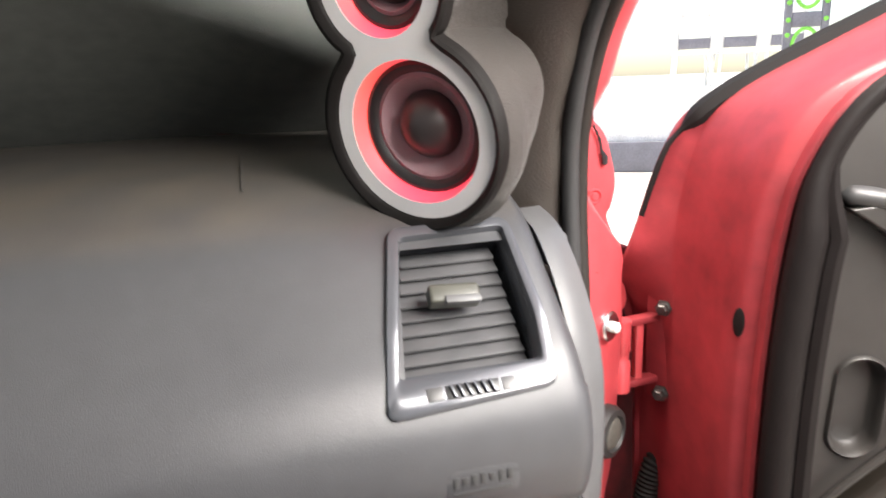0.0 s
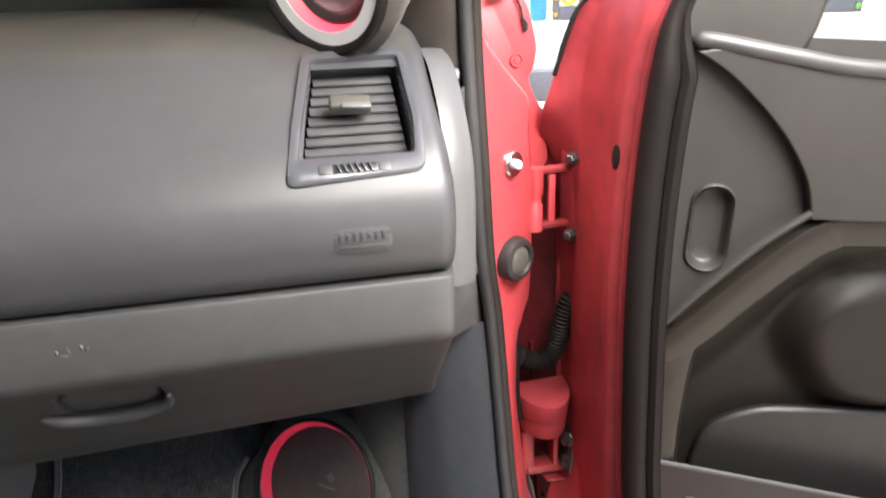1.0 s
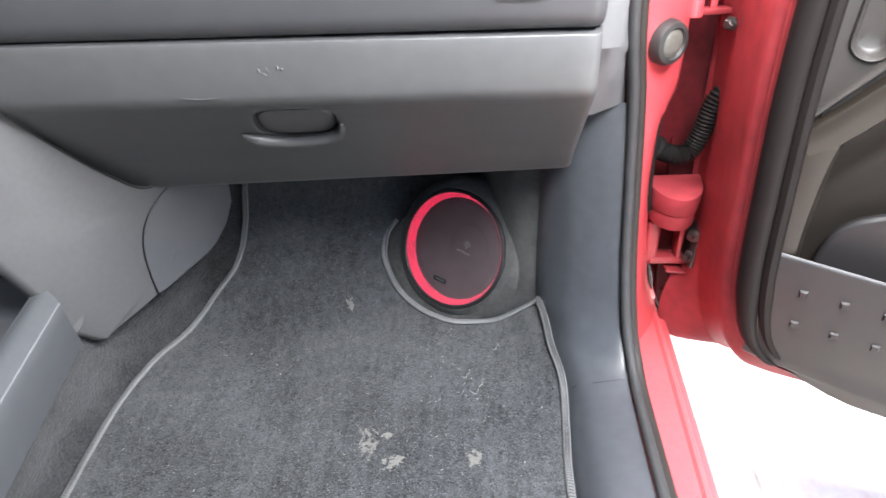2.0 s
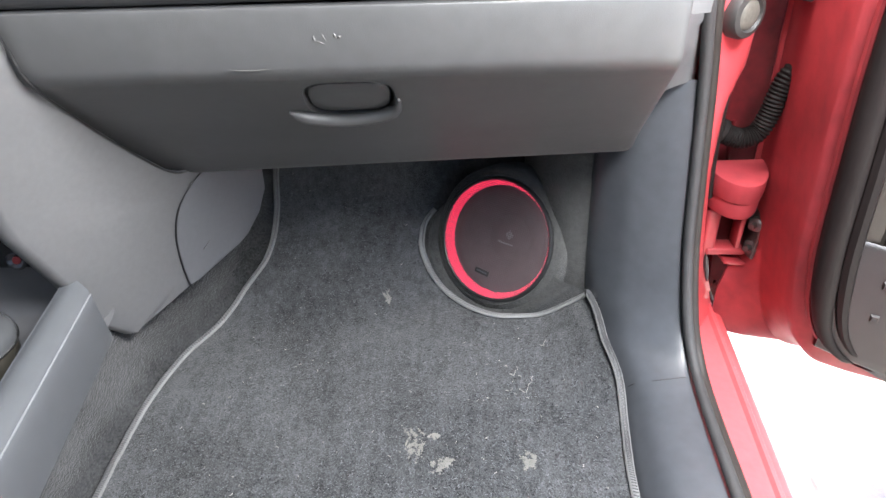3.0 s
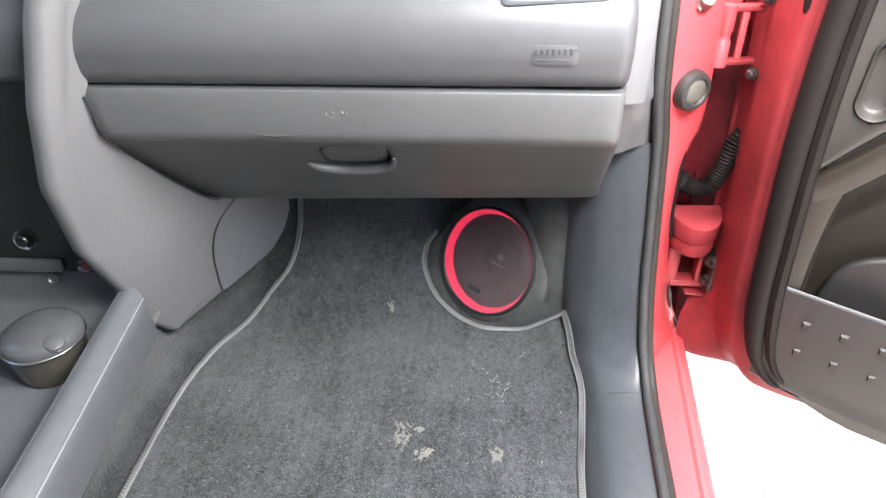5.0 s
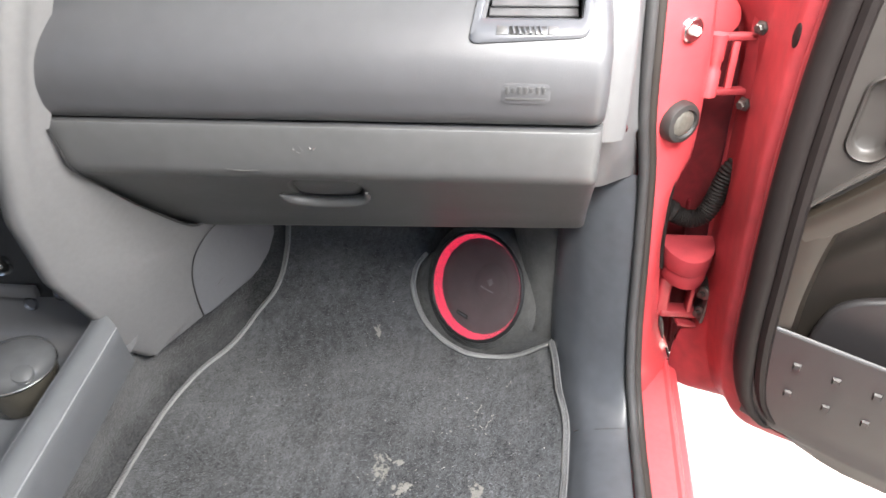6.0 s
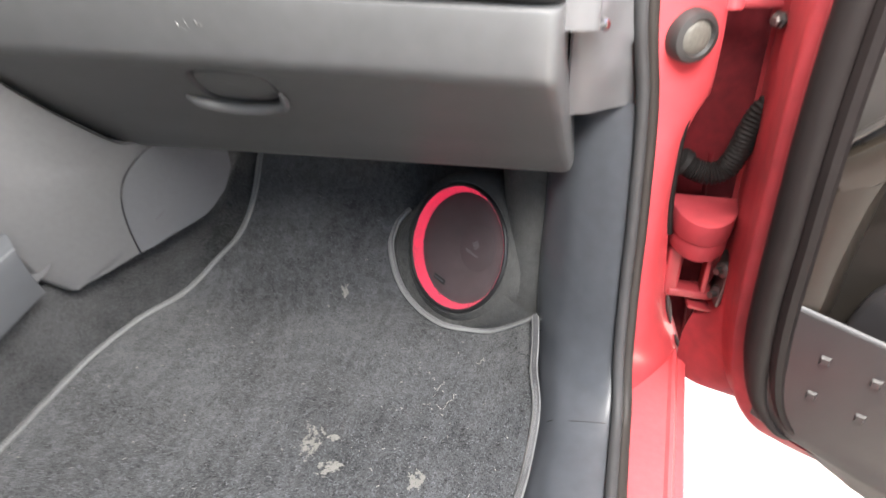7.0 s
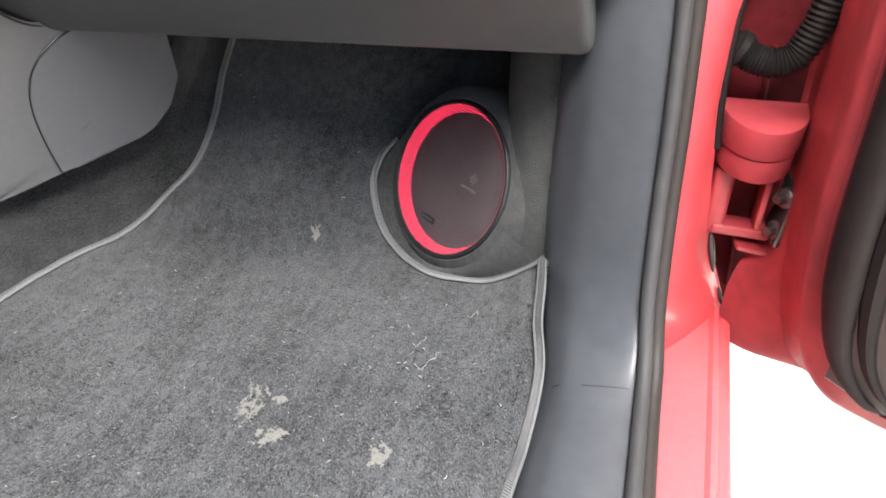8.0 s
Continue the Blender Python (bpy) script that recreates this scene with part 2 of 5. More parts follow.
# Car red darkened so that its colour carries the shade inside the door gap.
SHADED_RED = material("gap_shade_red", (0.085, 0.0062, 0.0088), 0.75, bump=0.15, fine=200, dark=0.5, light=1.2, blotch=14, scale=90, specular=0.12)
SILL_RED = material("dusty_sill_red", (0.54, 0.074, 0.083), 0.4, coat=0.2, bump=0.08, fine=300, dark=0.85, light=1.12, blotch=16, scale=120)
MATT_RED = material("matt_red_cap", (0.24, 0.026, 0.033), 0.75, bump=0.1, fine=500, dark=0.75, light=1.15, specular=0.25)
GREASE = material("greasy_metal", (0.095, 0.088, 0.085), 0.4, metal=0.7, bump=0.4, fine=300, dark=0.4)
HOLLOW = material("hollow_plastic", (0.0128, 0.0105, 0.0084), 0.55, fine=1200, bump=0.25, depth=0.0006, dark=0.85, light=1.15, specular=0.3)
BEAM = material("armrest_plastic", (0.0125, 0.0094, 0.0066), 0.42, fine=1200, bump=0.2, depth=0.0005)
LIGHTSTRIP = material("belt_moulding", (0.050, 0.0495, 0.050), 0.45, bump=0.1)
HEADLINER = material("headliner", (0.3, 0.29, 0.27), 0.9, fine=1500, bump=0.4)
FABRIC = daylit_fabric("sunshade_fabric", (0.075, 0.080, 0.075), (0.35, 0.37, 0.35))
HEM = material("hem_thread", (0.12, 0.04, 0.035), 0.8, bump=0.3)
PAVER = material("concrete_paver", (0.66, 0.625, 0.56), 0.85, fine=300, bump=0.4, depth=0.002, scale=40)
SOIL = material("joint_sand", (0.55, 0.53, 0.49), 0.95, fine=300, bump=0.5)
RENDERED = material("pale_wall", (0.80, 0.785, 0.755), 0.85, fine=120, bump=0.4, depth=0.004)
SCUFF = material("scuffed_plastic", (0.083, 0.081, 0.079), 0.6, bump=0.1, dark=0.6, light=1.2, scale=500)
MUD = material("dried_mud", (0.185, 0.18, 0.165), 0.95, fine=1500, bump=0.6)
LINT = material("lint", (0.33, 0.32, 0.29), 0.95, bump=0)
OCHRE = material("ochre_plastic", (0.5, 0.27, 0.08), 0.45, bump=0.05)
YELLOW = material("yellow_plastic", (0.75, 0.5, 0.05), 0.4, bump=0.05)
BLUE = material("blue_plastic", (0.05, 0.35, 0.6), 0.4, bump=0.05)
GREYP = material("grey_plastic", (0.2, 0.195, 0.22), 0.5, bump=0.05)
WHITEP = material("white_plastic", (0.75, 0.74, 0.7), 0.45, bump=0.05)
GREEN = material("green_plastic", (0.2, 0.6, 0.08), 0.45, bump=0.05)
GLASS = clear_glass("window_glass")
TINTED = clear_glass("tinted_glass", (0.12, 0.13, 0.13))


# ---- building tools ----
def thing(name, place, label, category="", group="", kind="", parent=None):
    ob = new(name)
    ob.empty_display_size = 0.05
    ob.location = place
    if parent:
        ob.parent, ob.matrix_parent_inverse = parent, Matrix.Translation(parent.location).inverted()
    return tagged(ob, label, category, group, kind)


def link_mesh(name, me, mat, parent=None, label=""):
    me.materials.append(mat)
    ob = new(name, me)
    if parent:
        ob.parent = parent
        inv = Matrix.Translation(parent.location).inverted() if parent.type == "EMPTY" else Matrix()
        ob.matrix_parent_inverse = inv
    if label:
        ob["label"] = label
    return ob


def part(name, bm, mat, parent=None, label="", smooth=True, face=None):
    """One mesh. face: the way that an open sheet looks."""
    bmesh.ops.recalc_face_normals(bm, faces=bm.faces)
    if face and sum((f.normal.dot(Vector(face)) * f.calc_area() for f in bm.faces)) < 0:
        bmesh.ops.reverse_faces(bm, faces=bm.faces)
    me = bpy.data.meshes.new(name)
    bm.to_mesh(me)
    bm.free()
    if smooth:
        me.polygons.foreach_set("use_smooth", [True] * len(me.polygons))
        me.set_sharp_from_angle(angle=radians(38))
    return link_mesh(name, me, mat, parent, label)


def cr(pts, n, closed=False):
    """n points on a smooth curve through pts."""
    p = [Vector(q) for q in pts]
    m = len(p)
    out = []
    for i in range(n):
        f = i * (m if closed else m - 1) / (n if closed else n - 1)
        k = min(int(f), m - 1 if closed else m - 2)
        t = f - k
        g = (lambda j: p[j % m]) if closed else (lambda j: p[max(0, min(m - 1, j))])
        a, b, c, d = g(k - 1), g(k), g(k + 1), g(k + 2)
        out.append(0.5 * (2 * b + (c - a) * t + (2 * a - 5 * b + 4 * c - d) * t * t + (3 * b - a - 3 * c + d) * t ** 3))
    return out


def lerp_table(table, v):
    """Smooth reading of rows (v, a, b...) at v."""
    xs = [r[0] for r in table]
    return [float(np.interp(v, xs, [r[k] for r in table])) for k in range(1, len(table[0]))]


def grid(rows, bm=None, skip=None, close=False):
    bm = bm or bmesh.new()
    vs = [[bm.verts.new(p) for p in row] for row in rows]
    for i in range(len(vs) - 1):
        n = len(vs[i])
        for j in range(n if close else n - 1):
            if skip and skip(i, j):
                continue
            q = (vs[i][j], vs[i][(j + 1) % n], vs[i + 1][(j + 1) % n], vs[i + 1][j])
            if len(set(q)) == 4:
                bm.faces.new(q)
    return bm


def solid(ob, thick, offset=-1.0):
    m = ob.modifiers.new("thickness", "SOLIDIFY")
    m.thickness, m.offset = thick, offset
    return ob


def rounded(ob, width, seg=2):
    m = ob.modifiers.new("edges", "BEVEL")
    m.width, m.segments, m.limit_method = width, seg, "ANGLE"
    return ob


def tube(path, r, seg=10, bm=None, closed=False, flat=1.0, up=(0, 0, 1), ends=True):
    """A round or flattened bar along path; r may be a list."""
    bm = bm or bmesh.new()
    p = [Vector(q) for q in path]
    rows = []
    for i, q in enumerate(p):
        a, b = (p[i - 1], p[(i + 1) % len(p)]) if closed else (p[max(0, i - 1)], p[min(len(p) - 1, i + 1)])
        d = (b - a).normalized()
        s = d.cross(Vector(up))
        s = s.normalized() if s.length > 1e-4 else Vector((1, 0, 0))
        n = s.cross(d)
        rr = r[i] if isinstance(r, (list, tuple)) else r
        rows.append([bm.verts.new(q + s * rr * math.cos(2 * math.pi * k / seg) + n * rr * flat * math.sin(2 * math.pi * k / seg)) for k in range(seg)])
    m = len(rows)
    for i in range(m if closed else m - 1):
        for k in range(seg):
            bm.faces.new((rows[i][k], rows[i][(k + 1) % seg], rows[(i + 1) % m][(k + 1) % seg], rows[(i + 1) % m][k]))
    if ends and not closed:
        bm.faces.new(rows[0][::-1])
        bm.faces.new(rows[-1])
    return bm


def turned(centre, axis, profile, seg=48, bm=None):
    """Lathe: profile rows (radius, height along the axis)."""
    bm = bm or bmesh.new()
    q = Vector(axis).to_track_quat("Z", "Y").to_matrix()
    rows = []
    for r, h in profile:
        rows.append([Vector(centre) + q @ Vector((r * math.cos(2 * math.pi * k / seg), r * math.sin(2 * math.pi * k / seg), h)) for k in range(seg)])
    grid(rows, bm, close=True)
    bmesh.ops.remove_doubles(bm, verts=bm.verts, dist=1e-5)
    return bm


def box(size, m=Matrix(), bevel=0.0, bm=None, seg=2):
    bm = bm or bmesh.new()
    b2 = bmesh.new()
    bmesh.ops.create_cube(b2, size=1, matrix=Matrix.Diagonal((*size, 1)))
    if bevel:
        bmesh.ops.bevel(b2, geom=b2.edges[:], offset=bevel, segments=seg, affect="EDGES", profile=0.5)
    bmesh.ops.transform(b2, matrix=m, verts=b2.verts)
    me = bpy.data.meshes.new("tmp")
    b2.to_mesh(me)
    b2.free()
    bm.from_mesh(me)
    bpy.data.meshes.remove(me)
    return bm


def round_poly(pts, r, n=5):
    """A polygon with its corners rounded."""
    out = []
    m = len(pts)
    for i in range(m):
        a, b, c = (Vector(pts[k % m]).to_3d() for k in (i - 1, i, i + 1))
        d = min(r, 0.45 * (a - b).length, 0.45 * (c - b).length)
        p, q = b + (a - b).normalized() * d, b + (c - b).normalized() * d
        out += [((1 - t) ** 2 * p + 2 * t * (1 - t) * b + t * t * q).xy for t in (k / n for k in range(n + 1))]
    return [(v.x, v.y) for v in out]


def plate(outline, thick, to_world, bevel=0.0):
    """A flat slab: outline of (a, b), from depth 0 to thick, laid by to_world(a, b, depth)."""
    bm = bmesh.new()
    f = bm.faces.new([bm.verts.new(to_world(a, b, 0)) for a, b in outline])
    g = bmesh.ops.extrude_face_region(bm, geom=[f])
    d = Vector(to_world(0, 0, thick)) - Vector(to_world(0, 0, 0))
    bmesh.ops.translate(bm, vec=d, verts=[v for v in g["geom"] if isinstance(v, bmesh.types.BMVert)])
    if bevel:
        bmesh.ops.bevel(bm, geom=[e for e in bm.edges if e.calc_face_angle(0) > 0.9], offset=bevel, segments=2, affect="EDGES", profile=0.5)
    return bm


def flat_curve(pts, n, closed=False):
    return [(v.x, v.y) for v in cr([(a, b, 0) for a, b in pts], n, closed)]


# ---- ground and distance ----
MAT_LEFT = [(-0.108, 1.720), (-0.113, 1.650), (-0.116, 1.60), (-0.113, 1.555), (-0.124, 1.515), (-0.160, 1.472), (-0.207, 1.385), (-0.226, 1.30), (-0.231, 1.223), (-0.230, 1.157), (-0.226, 1.0), (-0.21, 0.8)]
MAT_ARC = [(0.300, 1.720), (0.296, 1.640), (0.200, 1.613), (0.125, 1.597), (0.098, 1.582), (0.0885, 1.564), (0.090, 1.541), (0.119, 1.498), (0.178, 1.451), (0.235, 1.443), (0.275, 1.435), (0.301, 1.424)]
MAT_RIGHT = [(0.301, 1.424), (0.305, 1.385), (0.308, 1.343), (0.316, 1.298), (0.313, 1.242), (0.306, 1.17), (0.30, 1.0), (0.29, 0.8)]


def floor_z(x, y):
    """Height of the car's floor: level, then up the toe board, curling up beside the kick panel."""
    b = min(max(x / 0.10, 0), 1)
    t = y - 1.42 - 0.05 * b * b * (3 - 2 * b)
    z = 0.25 + (0 if t < 0 else 6.9 * t * t if t < 0.0725 else 0.0363 + (t - 0.0725))
    s = min(max((y - 1.22) / 0.2, 0), 1)
    return z + max(0, (x - 0.22) / 0.08) ** 2 * 0.05 * s * s * (3 - 2 * s)


ground = part("ground", grid([[(x, y, -0.0035) for x in (-3000, -6, 12, 3000)] for y in (-3000, -6, 14, 3000)]), SOIL, None, "", False)
tagged(ground, "sandy bed under the pale paved yard", "ground", kind="structure")

# ---- car body ----
car = thing("car", (0, 0.4, 0), "red hatchback with its front passenger door wide open", "car")
SEAL = [(1.37, 0.285, 0.80), (1.20, 0.308, 1.01), (1.05, 0.328, 1.20), (0.98, 0.341, 1.300), (0.92, 0.348, 1.342), (0.86, 0.354, 1.358), (0.763, 0.360, 1.361), (0.666, 0.369, 1.374), (0.59, 0.382, 1.388), (0.48, 0.39, 1.385), (0.40, 0.393, 1.372), (0.33, 0.396, 1.345)]


def seal_path():
    up = [(x, y, z) for z, x, y in SEAL]
    return cr(up + [(0.400, 1.315, 0.292), (0.398, 1.26, 0.279), (0.391, 1.12, 0.276), (0.38, 0.9, 0.275), (0.37, 0.5, 0.275), (0.37, 0.3, 0.275)], 120)


def outer_edge(z):
    return lerp_table([(0.22, 0.481, 1.458), (0.27, 0.470, 1.455), (0.32, 0.450, 1.448), (0.39, 0.434, 1.436), (0.47, 0.424, 1.426), (0.54, 0.422, 1.420), (0.565, 0.430, 1.428), (0.585, 0.443, 1.44),
                       (0.64, 0.441, 1.430), (0.70, 0.436, 1.418), (0.75, 0.4295, 1.405), (0.777, 0.4258, 1.4023), (0.7955, 0.429, 1.4044), (0.806, 0.4275, 1.4035), (0.814, 0.4217, 1.3997), (0.829, 0.4055, 1.390), (0.8468, 0.388, 1.379), (0.866, 0.374, 1.371), (0.882, 0.366, 1.364), (0.912, 0.3665, 1.359), (0.926, 0.374, 1.354), (0.938, 0.3800, 1.349), (0.975, 0.3735, 1.318), (1.05, 0.359, 1.218), (1.20, 0.342, 1.025), (1.37, 0.32, 0.81)], z)


def build_pillar():
    rows = []
    for i in range(80):
        z = 0.24 + (1.37 - 0.24) * i / 79
        sx, sy = lerp_table(sorted((r[0], r[1], r[2]) for r in SEAL), max(z, 0.33))
        ox, oy = outer_edge(z)
        a, b = Vector((sx + 0.004, sy + 0.004, z)), Vector((ox, oy, z))
        d = (b - a)
        row = [a - Vector((0.03, -0.05, 0))]
        for f in (0, 0.1, 0.3, 0.5, 0.7, 0.85, 0.95, 1.0):
            bulge = 0.004 * math.sin(math.pi * f)
            row.append(a + d * f + Vector((d.y, -d.x, 0)).normalized() * bulge)
        row += [b + Vector((0.004, 0.006, 0)), b + Vector((0.003, 0.02, 0)), b + Vector((-0.02, 0.06, 0))]
        rows.append(row)
    part("hinge_pillar", grid(rows), RED, car, "bright red painted hinge pillar")


build_pillar()


def build_sill():
    rows = []
    for i in range(24):
        y = 0.2 + (1.47 - 0.2) * i / 23
        o = 0.467 + 0.09 * (y - 1.245) if y > 1.0 else 0.445 + 0.02 * (y - 1.0)
        inn = 0.392 if y < 1.3 else 0.392 + 0.01 * (y - 1.3) / 0.17
        rows.append([(inn - 0.02, y, 0.264), (inn, y, 0.264), (inn + 0.012, y, 0.260), (o - 0.030, y, 0.255), (o - 0.020, y, 0.253), (o - 0.0165, y, 0.257), (o - 0.0125, y, 0.257),
                     (o - 0.009, y, 0.250), (o - 0.003, y, 0.249), (o, y, 0.246), (o + 0.001, y, 0.20), (o - 0.006, y, 0.17), (o - 0.05, y, 0.16)])
    part("sill", grid(rows), SILL_RED, car, "red painted door sill, dusty and sunlit")


build_sill()
part("door_seal", tube([Vector(p) + Vector((0.0065, -0.0055, 0)) for p in seal_path()], 0.0064, 10, up=(0.5, -0.6, 0.6)), SEALR, car, "black rubber door seal")
part("seal_lip", tube([Vector(p) + Vector((-0.0025, -0.0110, 0.005)) for p in seal_path()], 0.0060, 10, up=(0.5, -0.6, 0.6)), GREY_RUBBER, car, "grey fabric lip of the seal")


def build_wing():
    def lay(a, b, d):
        return (a, 1.478 + d, b)
    out = flat_curve([(0.36, 0.70), (0.47, 0.72), (0.476, 0.76), (0.472, 0.785), (0.4635, 0.803), (0.457, 0.8195), (0.4615, 0.830), (0.465, 0.849), (0.462, 0.868), (0.4535, 0.895), (0.439, 0.912), (0.425, 0.935), (0.40, 0.97), (0.36, 0.97)], 90, True)
    part("front_wing", plate(out, 0.05, lay, 0.004), RED, car, "rear corner of the red front wing")
    part("wing_gap", tube(cr([(0.4375, 1.474, 0.905), (0.4415, 1.474, 0.897), (0.4448, 1.474, 0.890), (0.4465, 1.474, 0.881), (0.4495, 1.474, 0.8755), (0.4500, 1.474, 0.868)], 20), [0.0009, 0.0013, 0.0008, 0.0012, 0.0016, 0.0009, 0.0012, 0.0018, 0.0012, 0.0010, 0.0015, 0.0011, 0.0017, 0.0024, 0.0020, 0.0028, 0.0031, 0.0026, 0.0029, 0.0014], 6), BLACK, car, "black perished sealer in the wing joint")
    part("wing_clip", turned((0.4415, 1.476, 0.8395), (0, -1, 0), [(0.0075, -0.001), (0.0068, 0.0012), (0.0058, 0.0012), (0.0050, -0.0006), (0.0036, -0.0006), (0.0030, 0.0008), (0, 0.0012)], 20), RED, car, "round red clip in the wing")
    # The recess is a flat plate; its shade is in the dark red.
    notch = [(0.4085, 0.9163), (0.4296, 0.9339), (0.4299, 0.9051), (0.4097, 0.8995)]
    part("wing_notch", plate(notch, 0.012, lambda a, b, d: (a, 1.4625 + d, b), 0.001), SHADED_RED, car, "recess above the wing, its shade painted dark red")
    part("notch_lip", tube([(a, 1.461, b) for a, b in notch], 0.0013, 6, closed=True), DUSTY_SHADED_RED, car)
    # Out of view: a sheet added to keep sun off the door gap.
    part("wing_top", grid([[(x, y, z + 0.02 * (y - 1.5)) for x, z in ((0.30, 0.965), (0.38, 0.955), (0.42, 0.945), (0.445, 0.925), (0.45, 0.88))] for y in (1.535, 1.9, 2.5)]), RED, car, "unseen red wing top, added to shade the door gap")
    part("wing_lip", tube(cr([(0.425, 1.484, 0.236), (0.46, 1.484, 0.230), (0.50, 1.487, 0.233), (0.545, 1.492, 0.228)], 20), 0.0035, 8), DUSTY_SHADED_RED, car, "folded lower lip of the panel")
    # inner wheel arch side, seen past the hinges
    part("inner_wing", plate([(0.40, 0.225), (0.545, 0.225), (0.54, 0.5), (0.50, 0.78), (0.40, 0.80)], 0.02, lambda a, b, d: (a, 1.492 + 0.12 * (a - 0.4) + d, b), 0.004), SHADED_RED, car, "red panel in the door gap, painted darker for shade")


build_wing()
part("sealant", tube(cr([(0.4735, 1.4525, 0.252), (0.480, 1.4555, 0.243), (0.487, 1.459, 0.236)], 12), [0.0012 + 0.0022 * math.sin(math.pi * i / 11) for i in range(12)], 8), SEALANT, car, "cream bead of body sealant")
part("panel_gap", tube(cr([(0.4475, 1.4445, 0.345), (0.452, 1.447, 0.325), (0.4595, 1.451, 0.298)], 14), [0.0008 + 0.0028 * math.sin(math.pi * i / 13) for i in range(14)], 8), BLACK, car, "dark gap beside the pillar")
part("panel_gap", tube(cr([(0.468, 1.4535, 0.280), (0.473, 1.456, 0.266), (0.480, 1.459, 0.252)], 12), [0.0006 + 0.0018 * math.sin(math.pi * i / 11) for i in range(12)], 8), BLACK, car)
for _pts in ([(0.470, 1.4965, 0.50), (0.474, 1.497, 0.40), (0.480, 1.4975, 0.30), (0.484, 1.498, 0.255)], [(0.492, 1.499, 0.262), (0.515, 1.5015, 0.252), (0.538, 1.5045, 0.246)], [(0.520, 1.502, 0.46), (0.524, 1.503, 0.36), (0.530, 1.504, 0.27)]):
    part("panel_fold", tube(cr(_pts, 16), 0.0028, 8), SHADED_RED, car, "pressed fold in the panel")


def build_shell():
    """Roof, far side and tail: they close the car round the camera."""
    part("roof", grid([[(x, y, z - 0.03 * (x + 0.35) ** 2) for x in (-1.05, -0.7, -0.35, 0.0, 0.388)] for y, z in ((-1.0, 1.30), (-0.4, 1.40), (0.3, 1.42), (0.85, 1.37))]), HEADLINER, car, "pale headliner under the roof")
    part("roof_skin", grid([[(x, y, z + 0.025 - 0.03 * (x + 0.35) ** 2) for x in (-1.06, -0.7, -0.35, 0.0, 0.39)] for y, z in ((-1.03, 1.30), (-0.4, 1.40), (0.3, 1.42), (0.84, 1.375))]), RED, car, "red painted roof")
    part("bonnet", grid([[(x, y, z - 0.04 * (x + 0.33) ** 2) for x in (-1.08, -0.7, -0.33, 0.1, 0.42)] for y, z in ((1.74, 0.945), (2.1, 0.93), (2.45, 0.87), (2.62, 0.76), (2.66, 0.5), (2.62, 0.25))]), RED, car, "red bonnet and nose")
    part("wing_side", grid([[(0.452 - 0.03 * f, 1.56 + 1.05 * f, z) for f in (0, 0.5, 1)] for z in (0.25, 0.6, 0.93)]), RED, car, "red side of the front wing")
    part("far_skin", grid([[(-1.085, y, z) for z in (0.2, 0.6, 0.93)] for y in (-1.05, 0.2, 1.7, 2.6)]), RED, car, "red far side of the body")
    part("tail_skin", grid([[(x, -1.05, z) for z in (0.2, 0.6, 0.98)] for x in (-1.085, -0.3, 0.44)]), RED, car, "red tailgate")
    part("rear_skin", grid([[(0.44, y, z) for z in (0.2, 0.6, 0.95)] for y in (-1.05, -0.3, 0.2)]), RED, car, "red rear side")
    part("far_side", grid([[(-1.06, y, z) for z in (0.2, 0.6, 0.93)] for y in (-1.0, 0.2, 1.7)]), DOORP, car)
    part("tailgate", grid([[(x, -1.02, z) for z in (0.2, 0.6, 0.98)] for x in (-1.06, -0.3, 0.42)]), DOORP, car)
    part("rear_side", grid([[(0.42, y, z) for z in (0.2, 0.6, 0.95)] for y in (-1.0, -0.3, 0.2)]), DOORP, car)
    # Unseen panes, made dark to keep outside light from the cabin.
    for name, rows in (("driver_window", [[(-1.06, y, z) for z in (0.93, 1.36)] for y in (-1.0, 0.2, 0.95)]), ("rear_window", [[(x, -1.02, z) for z in (0.98, 1.31)] for x in (-1.06, 0.42)]),
                       ("rear_side_window", [[(0.42, y, z) for z in (0.95, 1.38)] for y in (-1.0, 0.2)])):
        part(name, grid(rows), TINTED, car, "unseen dark glass added to hold back light")
    # An added wall behind the camera, never in view.
    part("rear_partition", box((1.42, 0.06, 0.83), pose(-0.335, -0.06, 0.625), 0.03), DOORP, car, "unseen plain dark wall added across the back of the cabin")
    part("centre_pillar", box((0.05, 0.09, 1.2), pose(0.41, 0.18, 0.8), 0.01), HEADLINER, car)
    part("floor_pan", grid([[(x, y, floor_z(min(x, 0.2), y) - 0.02) for x in (-1.05, -0.6, -0.3, -0.2, -0.1, 0.0, 0.025, 0.05, 0.075, 0.1, 0.2, 0.33, 0.40)] for y in np.linspace(-1, 1.78, 60)]), CARPET, car, "dark moulded floor carpet")
    part("bulkhead", grid([[(x, 1.78, z) for z in (0.15, 0.6, 0.93)] for x in (-1.08, -0.3, 0.45)]), CARPET, car, "dark carpet on the bulkhead")
    part("cowl", grid([[(x, y, 0.893) for y in (1.62, 1.80)] for x in (-1.08, 0.0, 0.40)]), BLACK, car)
    part("footwell_side", grid([[(0.335, y, z) for y in (1.45, 1.6, 1.79)] for z in (0.2, 0.5, 0.89)]), CARPET, car, "dark carpet on the footwell side")
    wind = grid([[(x, 1.72 - 0.87 * f, 0.895 + 0.475 * f) for x in np.linspace(-1.0 + 0.12 * f, 0.36 - 0.1 * f, 5)] for f in (0, 0.33, 0.66, 1)])
    ob = part("windscreen", wind, GLASS, car, "clear windscreen")
    ob.visible_shadow = False


build_shell()


